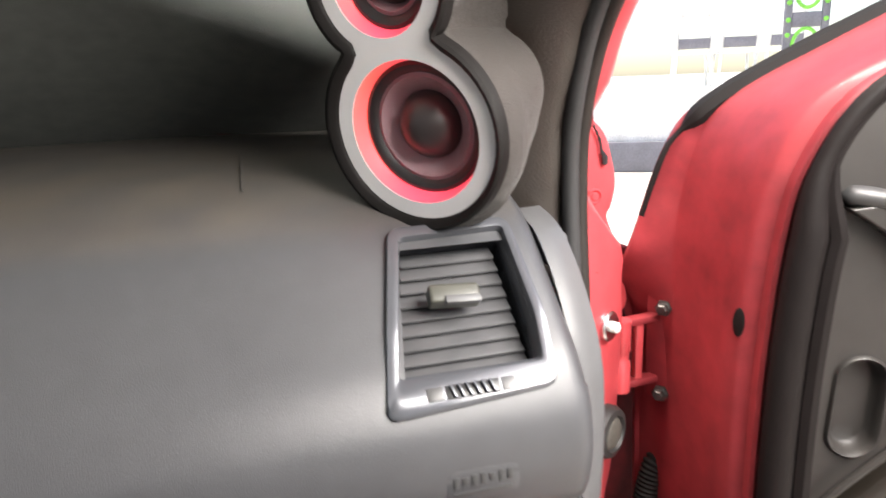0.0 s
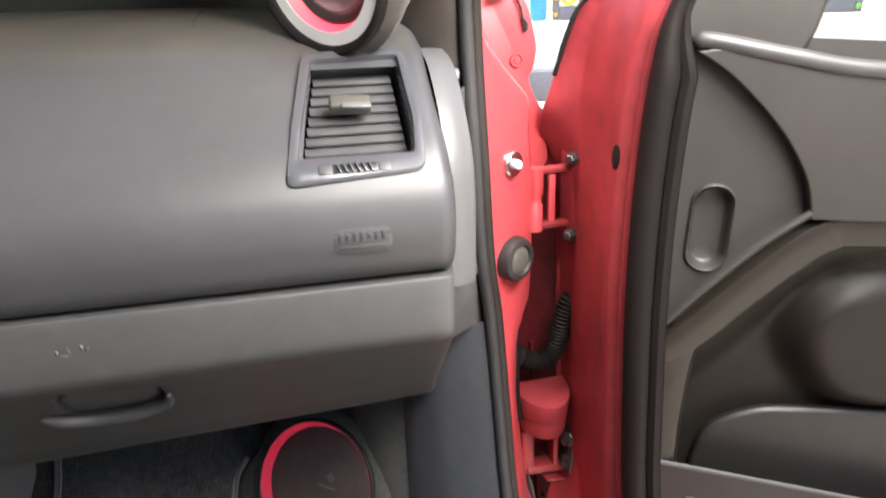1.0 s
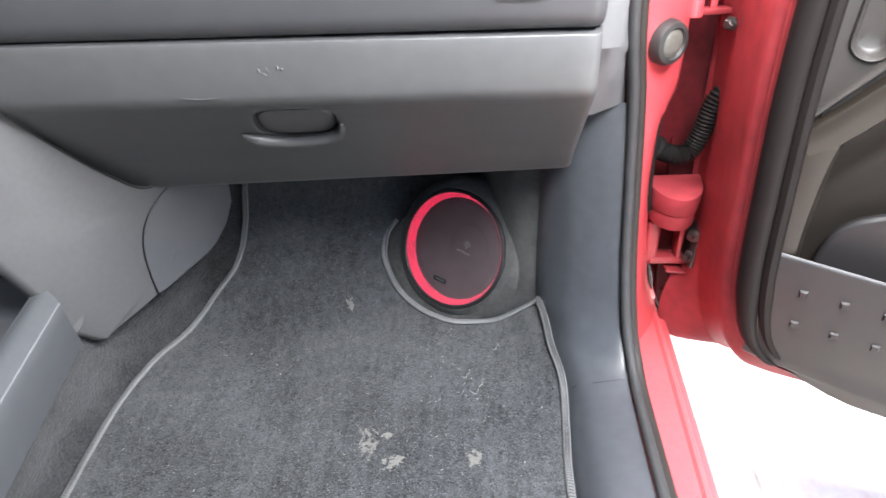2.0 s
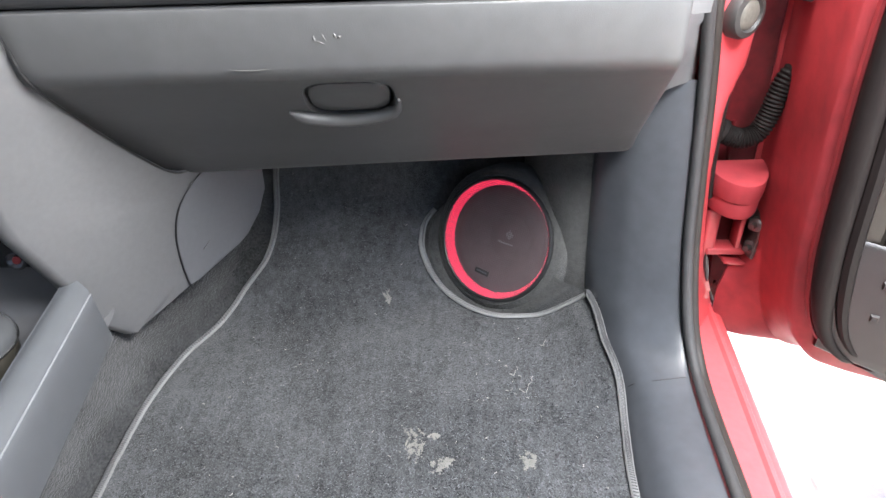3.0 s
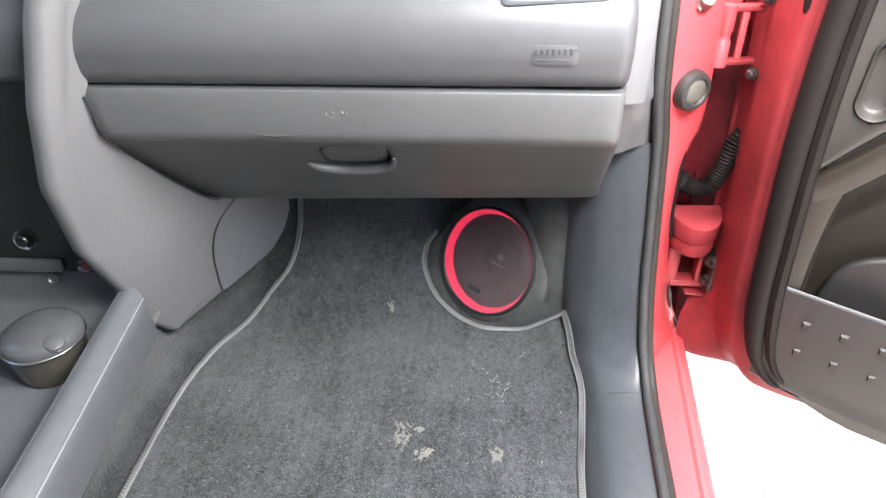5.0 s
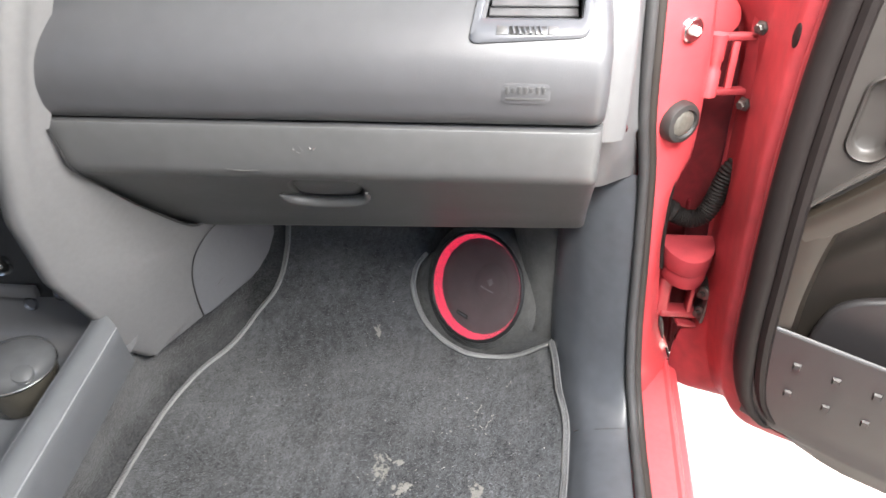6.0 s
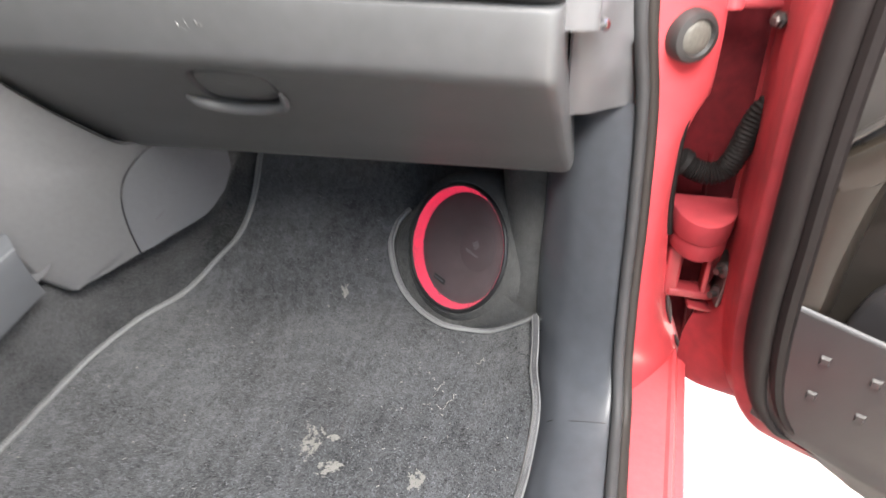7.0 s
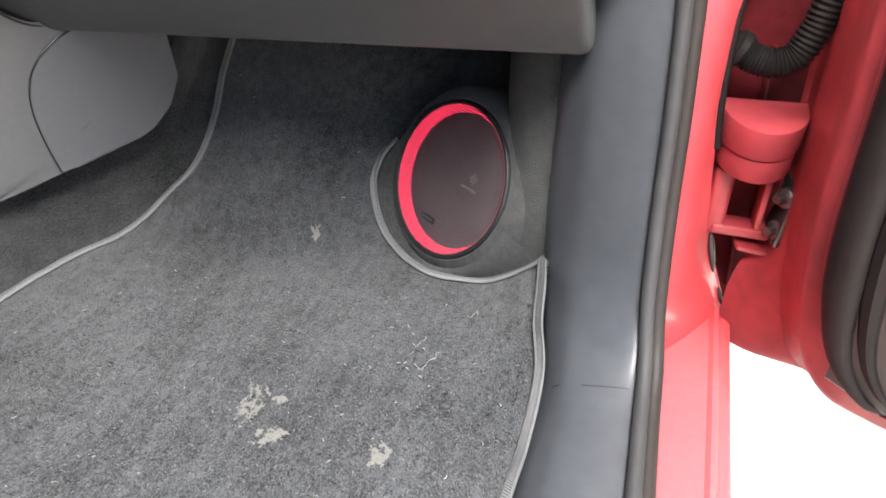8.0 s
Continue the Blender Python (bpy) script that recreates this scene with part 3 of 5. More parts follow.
def build_pillar_trim():
    rows = []
    for i in range(40):
        z = 0.80 + 0.565 * i / 39
        sx, sy = lerp_table(sorted((r[0], r[1], r[2]) for r in SEAL), z)
        rows.append(cr([(sx - 0.004, sy - 0.004, z), (sx - 0.02, sy - 0.004, z), (sx - 0.045, sy + 0.012, z), (sx - 0.07, sy + 0.06, z), (sx - 0.10, sy + 0.2, z)], 14))
    part("pillar_trim", grid(rows), POD, car, "dark windscreen pillar trim")


build_pillar_trim()


def build_kick():
    """Kick panel and sill trim, one flowing surface in two pieces."""
    left = [(0.305, 1.452, 0.592), (0.303, 1.448, 0.50), (0.302, 1.446, 0.42), (0.302, 1.440, 0.35), (0.305, 1.425, 0.295), (0.312, 1.38, 0.262), (0.319, 1.31, 0.248), (0.312, 1.20, 0.243), (0.305, 1.0, 0.243), (0.29, 0.5, 0.243), (0.28, 0.3, 0.243)]
    mid = [(0.338, 1.398, 0.592), (0.335, 1.402, 0.50), (0.335, 1.400, 0.42), (0.336, 1.390, 0.35), (0.338, 1.366, 0.307), (0.341, 1.335, 0.285), (0.344, 1.27, 0.276), (0.339, 1.17, 0.273), (0.333, 1.0, 0.272), (0.32, 0.5, 0.272), (0.31, 0.3, 0.272)]
    right = [(0.376, 1.381, 0.592), (0.381, 1.378, 0.50), (0.383, 1.370, 0.42), (0.386, 1.348, 0.345), (0.389, 1.322, 0.305), (0.388, 1.288, 0.285), (0.384, 1.22, 0.279), (0.380, 1.14, 0.278), (0.375, 1.0, 0.277), (0.362, 0.5, 0.277), (0.355, 0.3, 0.277)]
    n = 100
    rows = []
    for k, (a, b, c) in enumerate(zip(cr(left, n), cr(mid, n), cr(right, n))):
        rows.append(cr([a + (a - b) * 0.25 + Vector((0.004, 0.02, -0.008)), a, a.lerp(b, 0.55) + (b - (a + c) / 2) * 0.22, b, b.lerp(c, 0.55) + (b - (a + c) / 2) * 0.16, c, c + Vector((0.008, 0.004, -0.006)), c + Vector((0.018, 0.014, -0.016))], 30))
    part("kick_panel", grid(rows), TRIM, car, "dark grey smooth plastic kick and sill trim", face=(-0.6, -0.8, 0.3))


build_kick()
part("trim_joint", tube(cr([(0.328, 1.300, 0.262), (0.3324, 1.2978, 0.2687), (0.3526, 1.2903, 0.2807), (0.3703, 1.2896, 0.2839), (0.387, 1.2897, 0.2854)], 24), 0.0006, 6), MARK, car, "fine joint between kick panel and sill trim")

# ---- dashboard ----
dash = thing("dashboard", (0.05, 1.45, 0.7), "warm grey grained plastic dashboard with a dusty top and light painted on it", "dashboard")
DASH_PROFILE = [(1.262, 0.7076), (1.2455, 0.7084), (1.2372, 0.7122), (1.2312, 0.7198), (1.2278, 0.7305), (1.2255, 0.745), (1.227, 0.762), (1.2325, 0.778), (1.2455, 0.797), (1.266, 0.8165), (1.290, 0.8385), (1.313, 0.858), (1.335, 0.870),
                (1.375, 0.882), (1.42, 0.890), (1.50, 0.897), (1.60, 0.902), (1.70, 0.902)]


def build_dash():
    prof = cr([(0, y, z) for y, z in DASH_PROFILE], 97)
    cols = list(np.linspace(-0.95, 0.18, 46)) + [0.19, "a"] + [0.1, 0.2, 0.3, 0.4, 0.5, 0.6, 0.7, 0.8, 0.9] + ["b", 0.2965, 0.301, 0.305, 0.308, 0.310]
    rows = []
    for p in prof:
        f = min(max((p.z - 0.785) / 0.07, 0), 1)
        left, right = 0.2045 + 0.015 * f, 0.2865 - 0.002 * f
        row = []
        for k, c in enumerate(cols):
            x = left if c == "a" else right if c == "b" else left + (right - left) * c if 47 < k < 57 else c
            q = Vector((x, p.y, p.z))
            e = max(0, (x - 0.296) / 0.014)
            q.y += 0.010 * e ** 3
            q.z -= 0.004 * e ** 3 * (1 if p.z > 0.78 else 0)
            row.append(q)
        row += [Vector((0.3115, p.y + 0.022, p.z - 0.006)), Vector((0.3115, p.y + 0.07, p.z - 0.02))]
        rows.append(row)
    hole = lambda i, j: 47 <= j < 57 and 0.790 < (prof[i].z + prof[i + 1].z) / 2 < 0.8525 and prof[i].y < 1.36
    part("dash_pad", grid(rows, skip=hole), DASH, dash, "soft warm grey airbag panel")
    # faint seam on the top and the moulded airbag mark
    part("top_seam", tube(cr([(0.136, 1.375, 0.8835), (0.136, 1.42, 0.8915), (0.137, 1.49, 0.8975)], 12), 0.0006, 6), DASH, dash)
    part("edge_strip", grid([cr([(0.309 + 0.024 * f, y + 0.012 * f * f, z - 0.002 * f * f) for f in (0, 0.25, 0.5, 0.75, 1)] + [(0.3338, y + 0.03, z - 0.006), (0.3342, y + 0.06, z - 0.012)], 14) for y, z in
                             [(v.y, v.z) for v in cr([(0, 1.255, 0.688), (0, 1.252, 0.72), (0, 1.252, 0.76), (0, 1.258, 0.79), (0, 1.278, 0.822), (0, 1.303, 0.847), (0, 1.322, 0.857), (0, 1.345, 0.862)], 34)]]), SIDE, dash, "light grey end strip")
    rows = []
    for z in np.linspace(0.590, 0.83, 30):
        fy = 1.349 - 0.044 * (z - 0.598) / 0.092 if z < 0.69 else 1.262
        if z < 0.69:
            rows.append(cr([(0.313, fy + 0.03, z), (0.314, fy - 0.006, z), (0.322, fy, z), (0.335, max(fy + 0.006, 1.312), z), (0.352, max(fy + 0.02, 1.352), z), (0.374, 1.388 if z < 0.65 else 1.372, z)], 16))
        else:
            rows.append(cr([(0.333, 1.33, z), (0.3345, 1.318, z), (0.337, 1.318, z), (0.342, 1.33, z), (0.352, 1.352, z), (0.374, 1.372, z)], 16))
    part("end_panel", grid(rows), SIDE, dash, "grey dashboard end panel")
    hook = round_poly([(0.316, 0.853), (0.3405, 0.8450), (0.3395, 0.8385), (0.3345, 0.8320), (0.3315, 0.822), (0.316, 0.830)], 0.003)
    part("strip_cap", plate(hook, 0.022, lambda a, b, d: (a, 1.322 + d + 0.4 * (b - 0.83), b), 0.002), SIDE, dash, "hooked upper end of the strip")
    # Hidden sheet added to block sun leaking in at the windscreen corner.
    part("sun_stop", grid([[(x, y, 0.80) for x in (0.302, 0.34, 0.39)] for y in (1.375, 1.50, 1.66)]), BLACK, dash, "unseen black sheet added to stop sun under the pillar")
    part("end_screw", turned((0.337, 1.306, 0.68), (-0.2, -1, 0.1), [(0, 0.004), (0.003, 0.004), (0.0045, 0.002), (0.005, 0)], 14), METAL, dash, "small bright screw")
    # raised airbag lettering, too blurred to read
    out = round_poly([(0.2215, 0.7345), (0.2615, 0.7345), (0.2615, 0.7515), (0.2215, 0.7515)], 0.006)
    part("airbag_mark", plate(out, 0.0003, lambda a, b, d: (a, 1.2258 - d, b), 0.0001), DASH, dash, "embossed airbag mark, too worn to read")
    for k in range(7):
        h = 0.0062 - 0.002 * (k % 3 == 1)
        part("mark_bar", box((0.0030, 0.0006, h), pose(0.2265 + 0.0049 * k, 1.2253, 0.7458), 0.0002), MARK, dash)
    part("mark_line", box((0.032, 0.0006, 0.0022), pose(0.2412, 1.2253, 0.7385), 0.0002), MARK, dash)


build_dash()

# ---- windscreen sunshade ----
shade = thing("windscreen_sunshade", (-0.3, 1.62, 0.91), "dark fabric sunshade standing behind the windscreen", "sunshade")


def build_shade():
    rows = []
    for i in range(16):
        f = i / 15
        right = 0.34 - 0.26 * max(0, f - 0.12)
        rows.append([(x, 1.665 - 0.78 * f + 0.006 * math.sin(x * 21), 0.893 + 0.46 * f + 0.005 * math.sin(x * 17 + f * 5)) for x in np.linspace(-0.95, right, 40)])
    part("fabric", grid(rows), FABRIC, shade, "dark matt fabric, thin, with daylight painted into its upper corner")
    part("hem", tube([(x, 1.655 + 0.006 * math.sin(x * 21), 0.9085 + 0.003 * math.sin(x * 38) + 0.0012 * math.sin(x * 140)) for x in np.linspace(-0.95, 0.30, 160)], 0.0022, 6), HEM, shade, "wavy dull red hem")


build_shade()

# ---- air vent ----
vent = thing("air_vent", (0.245, 1.25, 0.78), "passenger air vent with grey slats and a satin silver frame", "air vent")
VN = Vector((0, -0.713, 0.701))
VS = Vector((0, 0.701, 0.713))


def vent_at(a, s, d=0.0):
    """a: world x; s: metres up the vent from its lower edge; d: proud of the dashboard."""
    return Vector((a, 1.2365, 0.7815)) + VS * s + VN * d


def build_vent():
    # outer and inner outlines of the frame, in (x, s)
    outer = round_poly([(0.1935, -0.003), (0.2895, 0.0025), (0.2940, 0.045), (0.2905, 0.113), (0.2150, 0.112), (0.2015, 0.045)], 0.009)
    inner = round_poly([(0.2045, 0.0195), (0.2832, 0.0190), (0.2860, 0.045), (0.2845, 0.105), (0.2215, 0.103), (0.2095, 0.045)], 0.003)
    rows = []
    for f, d in ((0, -0.003), (0, 0.0022), (0.10, 0.0040), (0.5, 0.0045), (0.85, 0.0038), (1.0, 0.0010), (1.0, -0.012), (0.98, -0.03)):
        rows.append([])
        for o, i in zip(outer, inner):
            s = o[1] + (i[1] - o[1]) * f
            follow = float(np.interp(s, [-0.01, 0.0, 0.045, 0.08, 0.11], [0.001, 0.0016, 0.0034, 0.0018, 0.0])) if d > -0.01 else 0
            rows[-1].append(vent_at(o[0] + (i[0] - o[0]) * f, s, d + follow))
    part("frame", grid(rows, close=True), SATIN, vent, "satin silver plastic vent frame")
    part("duct", grid([[vent_at(x, s, d) for x, s in ((0.201, 0.010), (0.289, 0.010), (0.289, 0.106), (0.212, 0.106))] for d in (-0.012, -0.06)] + [[vent_at(0.245, 0.05, -0.06)] * 4], close=True), BLACK, vent, "dark duct behind the slats")
    for k in range(9):
        s = 0.0262 + 0.0089 * k
        left, right = 0.2045 + 0.0175 * (s - 0.0125) / 0.09, 0.2835 - 0.0025 * (s - 0.0125) / 0.09
        m = Matrix.Translation(vent_at((left + right) / 2, s, -0.014)) @ Matrix.Rotation(radians(45 - 24), 4, "X")
        part("slat", box((right - left - 0.001, 0.0115, 0.0024), m, 0.0009), SLAT, vent)
    m = Matrix.Translation(vent_at(0.245, 0.064, 0.001)) @ Matrix.Rotation(radians(45), 4, "X") @ Matrix.Rotation(radians(-4), 4, "Z")
    part("tab", box((0.030, 0.012, 0.011), m, 0.0026, seg=3), TABGREY, vent, "grey sliding tab")
    part("tab_tip", box((0.021, 0.005, 0.004), m @ Matrix.Translation((0.004, -0.005, 0.005)), 0.0012), CONSOLE, vent)
    part("wheel_slot", box((0.030, 0.0075, 0.003), Matrix.Translation(vent_at(0.2410, 0.0070, 0.0052)) @ Matrix.Rotation(radians(45), 4, "X"), 0.0006), BLACK, vent, "dark slot of the thumb wheel")
    for k in range(6):
        part("wheel_rib", box((0.0016, 0.0072, 0.004), Matrix.Translation(vent_at(0.2298 + 0.0043 * k, 0.0070, 0.0066)) @ Matrix.Rotation(radians(45), 4, "X") @ Matrix.Rotation(radians(14), 4, "Z"), 0.0004), SATIN, vent, "pale thumb wheel rib")
    for x, w, mat in ((0.2205, 0.0085, LIGHTSTRIP), (0.2610, 0.0080, SLAT)):
        part("wheel_label", box((w, 0.0070, 0.0012), Matrix.Translation(vent_at(x, 0.0070, 0.0064)) @ Matrix.Rotation(radians(45), 4, "X"), 0.0004), mat, vent)


build_vent()


# ---- speakers ----
def speaker_pod():
    pod = thing("pillar_speaker_pod", (0.26, 1.34, 0.87), "black pillar speaker pod, grey figure-eight face, glowing red rings", "speaker pod")
    C = Vector((0.2320, 1.305, 0.9175))
    N = Vector((-0.71, -0.66, -0.22)).normalized()
    U = Vector((0, 0, 1))
    U = (U - N * U.dot(N) + Vector((-0.10, 0.02, 0)) * 1.0).normalized()
    U = (U - N * U.dot(N)).normalized()
    R = U.cross(N).normalized()

    def at(a, b, d=0.0):
        return C + R * a + U * b + N * d

    R1, R2, GAP = 0.0514, 0.0385, 0.0830

    def figure(r1, r2):
        """Outline of the figure eight: two circles and a waist."""
        out = []
        for k in range(41):
            t = -math.pi / 2 - (math.pi / 2 + 0.95) + (math.pi + 1.9) * k / 40
            out.append((r1 * math.cos(t), r1 * math.sin(t)))
        waist = (out[-1][0] + 0.82 * r2) / 2 * 0.80
        up = []
        for k in range(33):
            t = -0.85 + (math.pi + 1.7) * k / 32
            up.append((r2 * math.cos(t), GAP + r2 * math.sin(t)))
        mid_y = (out[-1][1] + up[0][1]) / 2
        return out + [(waist, mid_y)] + up + [(-waist, mid_y)]

    plate_out = figure(R1, R2)

    def swell(dist):
        """The outline, moved outwards along its own normals."""
        n = len(plate_out)
        res = []
        for k, (a, b) in enumerate(plate_out):
            (a0, b0), (a1, b1) = plate_out[k - 1], plate_out[(k + 1) % n]
            ln = math.hypot(a1 - a0, b1 - b0)
            res.append((a + (b1 - b0) / ln * dist, b - (a1 - a0) / ln * dist))
        return res

    def ring_hole(cx, cy, r, n):
        return [(cx + r * math.cos(2 * math.pi * k / n), cy + r * math.sin(2 * math.pi * k / n)) for k in range(n)]

    # face: outer outline to the two holes, filled as a flat sheet with depth
    bm = bmesh.new()
    loops = []
    for pts in (plate_out, ring_hole(0, 0, 0.0418, 56), ring_hole(0, GAP, 0.0294, 44)):
        vs = [bm.verts.new(at(a, b, 0.0)) for a, b in pts]
        loops.append([bm.edges.new((vs[i], vs[(i + 1) % len(vs)])) for i in range(len(vs))])
    bmesh.ops.triangle_fill(bm, edges=[e for l in loops for e in l], use_dissolve=False, normal=N)
    g = bmesh.ops.extrude_face_region(bm, geom=bm.faces[:])
    bmesh.ops.translate(bm, vec=-N * 0.0006, verts=[v for v in g["geom"] if isinstance(v, bmesh.types.BMVert)])
    part("face_plate", bm, PLATE, pod, "matt grey figure-eight face plate")
    # housing behind the face
    rows = []
    for dist, d in ((-0.0006, -0.0030), (0.0002, 0.0005), (0.0016, 0.0022), (0.0048, 0.0036), (0.0072, 0.0020), (0.0084, -0.005)):
        rows.append([at(a - 0.35 * max(0, dist - 0.0016), b, d) for a, b in swell(dist)])
    for f, d, shift in ((1.165, -0.014, 0.0), (1.12, -0.024, 0.002), (1.01, -0.035, 0.006), (0.87, -0.047, 0.013), (0.66, -0.062, 0.022)):
        rows.append([at(a * f + shift, (b - 0.03) * f + 0.03, d) for a, b in plate_out])
    part("rim", grid(rows[:6], close=True), RUBBER, pod, "matt black rim round the face")
    part("housing", grid(rows[5:], close=True), FLOCK, pod, "black flocked fabric covered housing")
    for cy, r, deep, mat in ((0, 0.0418, 0.0120, LED_ORANGE), (GAP, 0.0294, 0.0110, LED_ORANGE)):
        c = at(0, cy)
        part("light_ring", turned(c, N, [(r + 0.0012, -0.0009), (r + 0.0004, -0.004), (r - 0.0003, -0.008), (r - 0.003, -deep)], 64), mat, pod, "glowing red light ring")
        part("basket", turned(c, N, [(r - 0.002, -deep), (r - 0.005, -deep + 0.002), (r - 0.008, -deep + 0.001), (r - 0.010, -deep - 0.002)], 56), BLACK, pod, "black speaker surround")
        part("cone", turned(c, N, [(r - 0.0095, -deep - 0.0015), (r - 0.012, -deep - 0.0005), (r * 0.45, -deep - 0.010), (r * 0.40, -deep - 0.011)], 56), CONE, pod, "purplish grey speaker cone")
        part("dust_cap", turned(c, N, [(r * 0.50, -deep - 0.0105), (r * 0.47, -deep - 0.005), (r * 0.38, -deep + 0.001), (r * 0.25, -deep + 0.0052), (r * 0.12, -deep + 0.0075), (0, -deep + 0.0082)], 40), DUSTCAP, pod, "glossy black dust cap")


speaker_pod()


def kick_speaker():
    sp = thing("kick_panel_speaker", (0.22, 1.53, 0.24), "round footwell speaker, red light ring behind black mesh grille", "speaker")
    C = Vector((0.1884, 1.506, 0.335))
    N = Vector((-0.552, -0.723, 0.415)).normalized()
    q = N.to_track_quat("Z", "Y").to_matrix()
    r = 0.0805
    part("pod", turned(C, N, [(r + 0.001, -0.004), (r + 0.006, 0.0), (r + 0.014, -0.003), (r + 0.020, -0.012), (r + 0.023, -0.03), (r + 0.025, -0.07), (r + 0.028, -0.16), (r + 0.030, -0.24)], 64), FELT, sp, "dark carpet covered pod")
    part("rim", turned(C, N, [(r - 0.001, -0.004), (r - 0.0005, 0.0012), (r + 0.0010, 0.0024), (r + 0.0030, 0.0020), (r + 0.0048, -0.0005), (r + 0.0052, -0.006)], 72), BLACK, sp, "black plastic rim")
    part("light_ring", turned(C, N, [(r - 0.0010, 0.0008), (r - 0.0036, -0.005), (r - 0.0074, -0.0125)], 72), LED, sp, "glowing red light ring")
    part("basket", turned(C, N, [(r - 0.0074, -0.0125), (r - 0.0095, -0.0140), (r - 0.013, -0.0135), (r - 0.018, -0.016), (0.046, -0.032), (0.032, -0.043), (0.029, -0.043), (0.016, -0.0395), (0, -0.038)], 60), DARKCONE, sp, "dark speaker cone behind the mesh")
    # woven mesh: two sets of thin wires on a shallow dome
    bm = bmesh.new()

    def dome(a, b):
        return 0.0015 + 0.0055 * (1 - (a * a + b * b) / (r * r))

    rr = r - 0.0005
    step, wide = 0.0026, 0.00046
    n = int(rr / step)
    for along in (0, 1):
        for k in range(-n, n + 1):
            a = k * step
            half = math.sqrt(max(0, rr * rr - a * a))
            prev = None
            for i in range(13):
                b = half * (2 * i / 12 - 1)
                pts = [(a - wide, b), (a + wide, b)] if not along else [(b, a - wide), (b, a + wide)]
                cur = [bm.verts.new(C + q @ Vector((u, v, dome(u, v) + 0.0003 * along))) for u, v in pts]
                if prev:
                    bm.faces.new((prev[0], prev[1], cur[1], cur[0]))
                prev = cur
    part("grille", bm, MESH, sp, "fine black wire mesh grille", False)
    # small badge and emblem, drawn as plain shapes
    m = Matrix.Translation(C) @ q.to_4x4()
    ex = q.inverted() @ Vector((0.72, -0.70, 0))
    side = math.atan2(ex.y, ex.x)
    rot = m @ Matrix.Rotation(side, 4, "Z")
    part("badge", box((0.022, 0.007, 0.0008), rot @ Matrix.Translation((-0.002, -0.047, 0.0058)), 0.0003), BLACK, sp, "small dark badge")
    part("badge_bar", box((0.016, 0.0018, 0.0004), rot @ Matrix.Translation((-0.002, -0.047, 0.0065)), 0.0001), TRIM, sp)
    bm = turned(rot @ Vector((0.0, 0.004, -0.0375)), N, [(0, 0.0003), (0.0065, 0.0003), (0.007, 0)], 4)
    part("emblem", bm, EDGE, sp, "small pale emblem on the cone")
    part("emblem_bar", box((0.024, 0.003, 0.0006), rot @ Matrix.Translation((-0.002, -0.0085, -0.0372)), 0.0002), EDGE, sp)
    # carpet between pod and kick panel
    rows = []
    for i in range(18):
        z = 0.27 + 0.24 * i / 17
        rows.append(cr([(0.235, 1.60, z), (0.248, 1.50 + 0.15 * (z - 0.3), z), (0.268, 1.462 + 0.12 * (z - 0.3), z), (0.290, 1.448 + 0.1 * (z - 0.3), z), (0.312, 1.446 + 0.06 * (z - 0.3), z)], 14))
    part("pod_flank", grid(rows), FELT, sp, "dark carpet filling beside the pod")
    # felt drawn from the pod down to the cut-out of the mat
    rows = []
    for x, y in flat_curve(MAT_ARC[3:], 60):
        foot = Vector((x + 0.003, y + 0.004, floor_z(x, y) - 0.001))
        out = foot - C
        out = (out - N * out.dot(N)).normalized()
        top = C + out * (r + 0.014) - N * 0.0035
        rows.append([top.lerp(foot, f) + (N * 0.6 + out * 0.4) * 0.012 * math.sin(math.pi * f) * (1 - f) for f in (0, 0.12, 0.25, 0.4, 0.55, 0.7, 0.85, 1.0)])
    part("pod_skirt", grid(rows), FELT, sp, "dark felt skirt running down to the floor")


kick_speaker()

# ---- glove box ----
glove = thing("glove_box", (0.06, 1.36, 0.51), "closed dark grey plastic glove box with scratches and a scooped handle", "glove box")
LID_ROWS = [(1.252, 0.7062, -0.188, 0.3065), (1.2355, 0.7060, -0.1895, 0.3075), (1.2322, 0.7040, -0.189, 0.308), (1.2318, 0.685, -0.1865, 0.308), (1.2332, 0.668, -0.184, 0.308), (1.2352, 0.6595, -0.183, 0.3085),
            (1.2402, 0.6522, -0.1833, 0.309), (1.2475, 0.6458, -0.1838, 0.3095), (1.262, 0.6325, -0.185, 0.311), (1.295, 0.601, -0.186, 0.314), (1.33, 0.567, -0.185, 0.317), (1.36, 0.539, -0.178, 0.320), (1.378, 0.521, -0.168, 0.3225), (1.388, 0.511, -0.156, 0.323),
            (1.395, 0.507, -0.146, 0.322), (1.41, 0.507, -0.143, 0.320), (1.47, 0.51, -0.14, 0.318)]


LID_SEAM = [(-0.1885, 1.2275, 0.7065), (-0.1865, 1.231, 0.682), (-0.1832, 1.237, 0.6555), (-0.181, 1.272, 0.617), (-0.170, 1.31, 0.572), (-0.155, 1.364, 0.517), (-0.144, 1.394, 0.5055)]


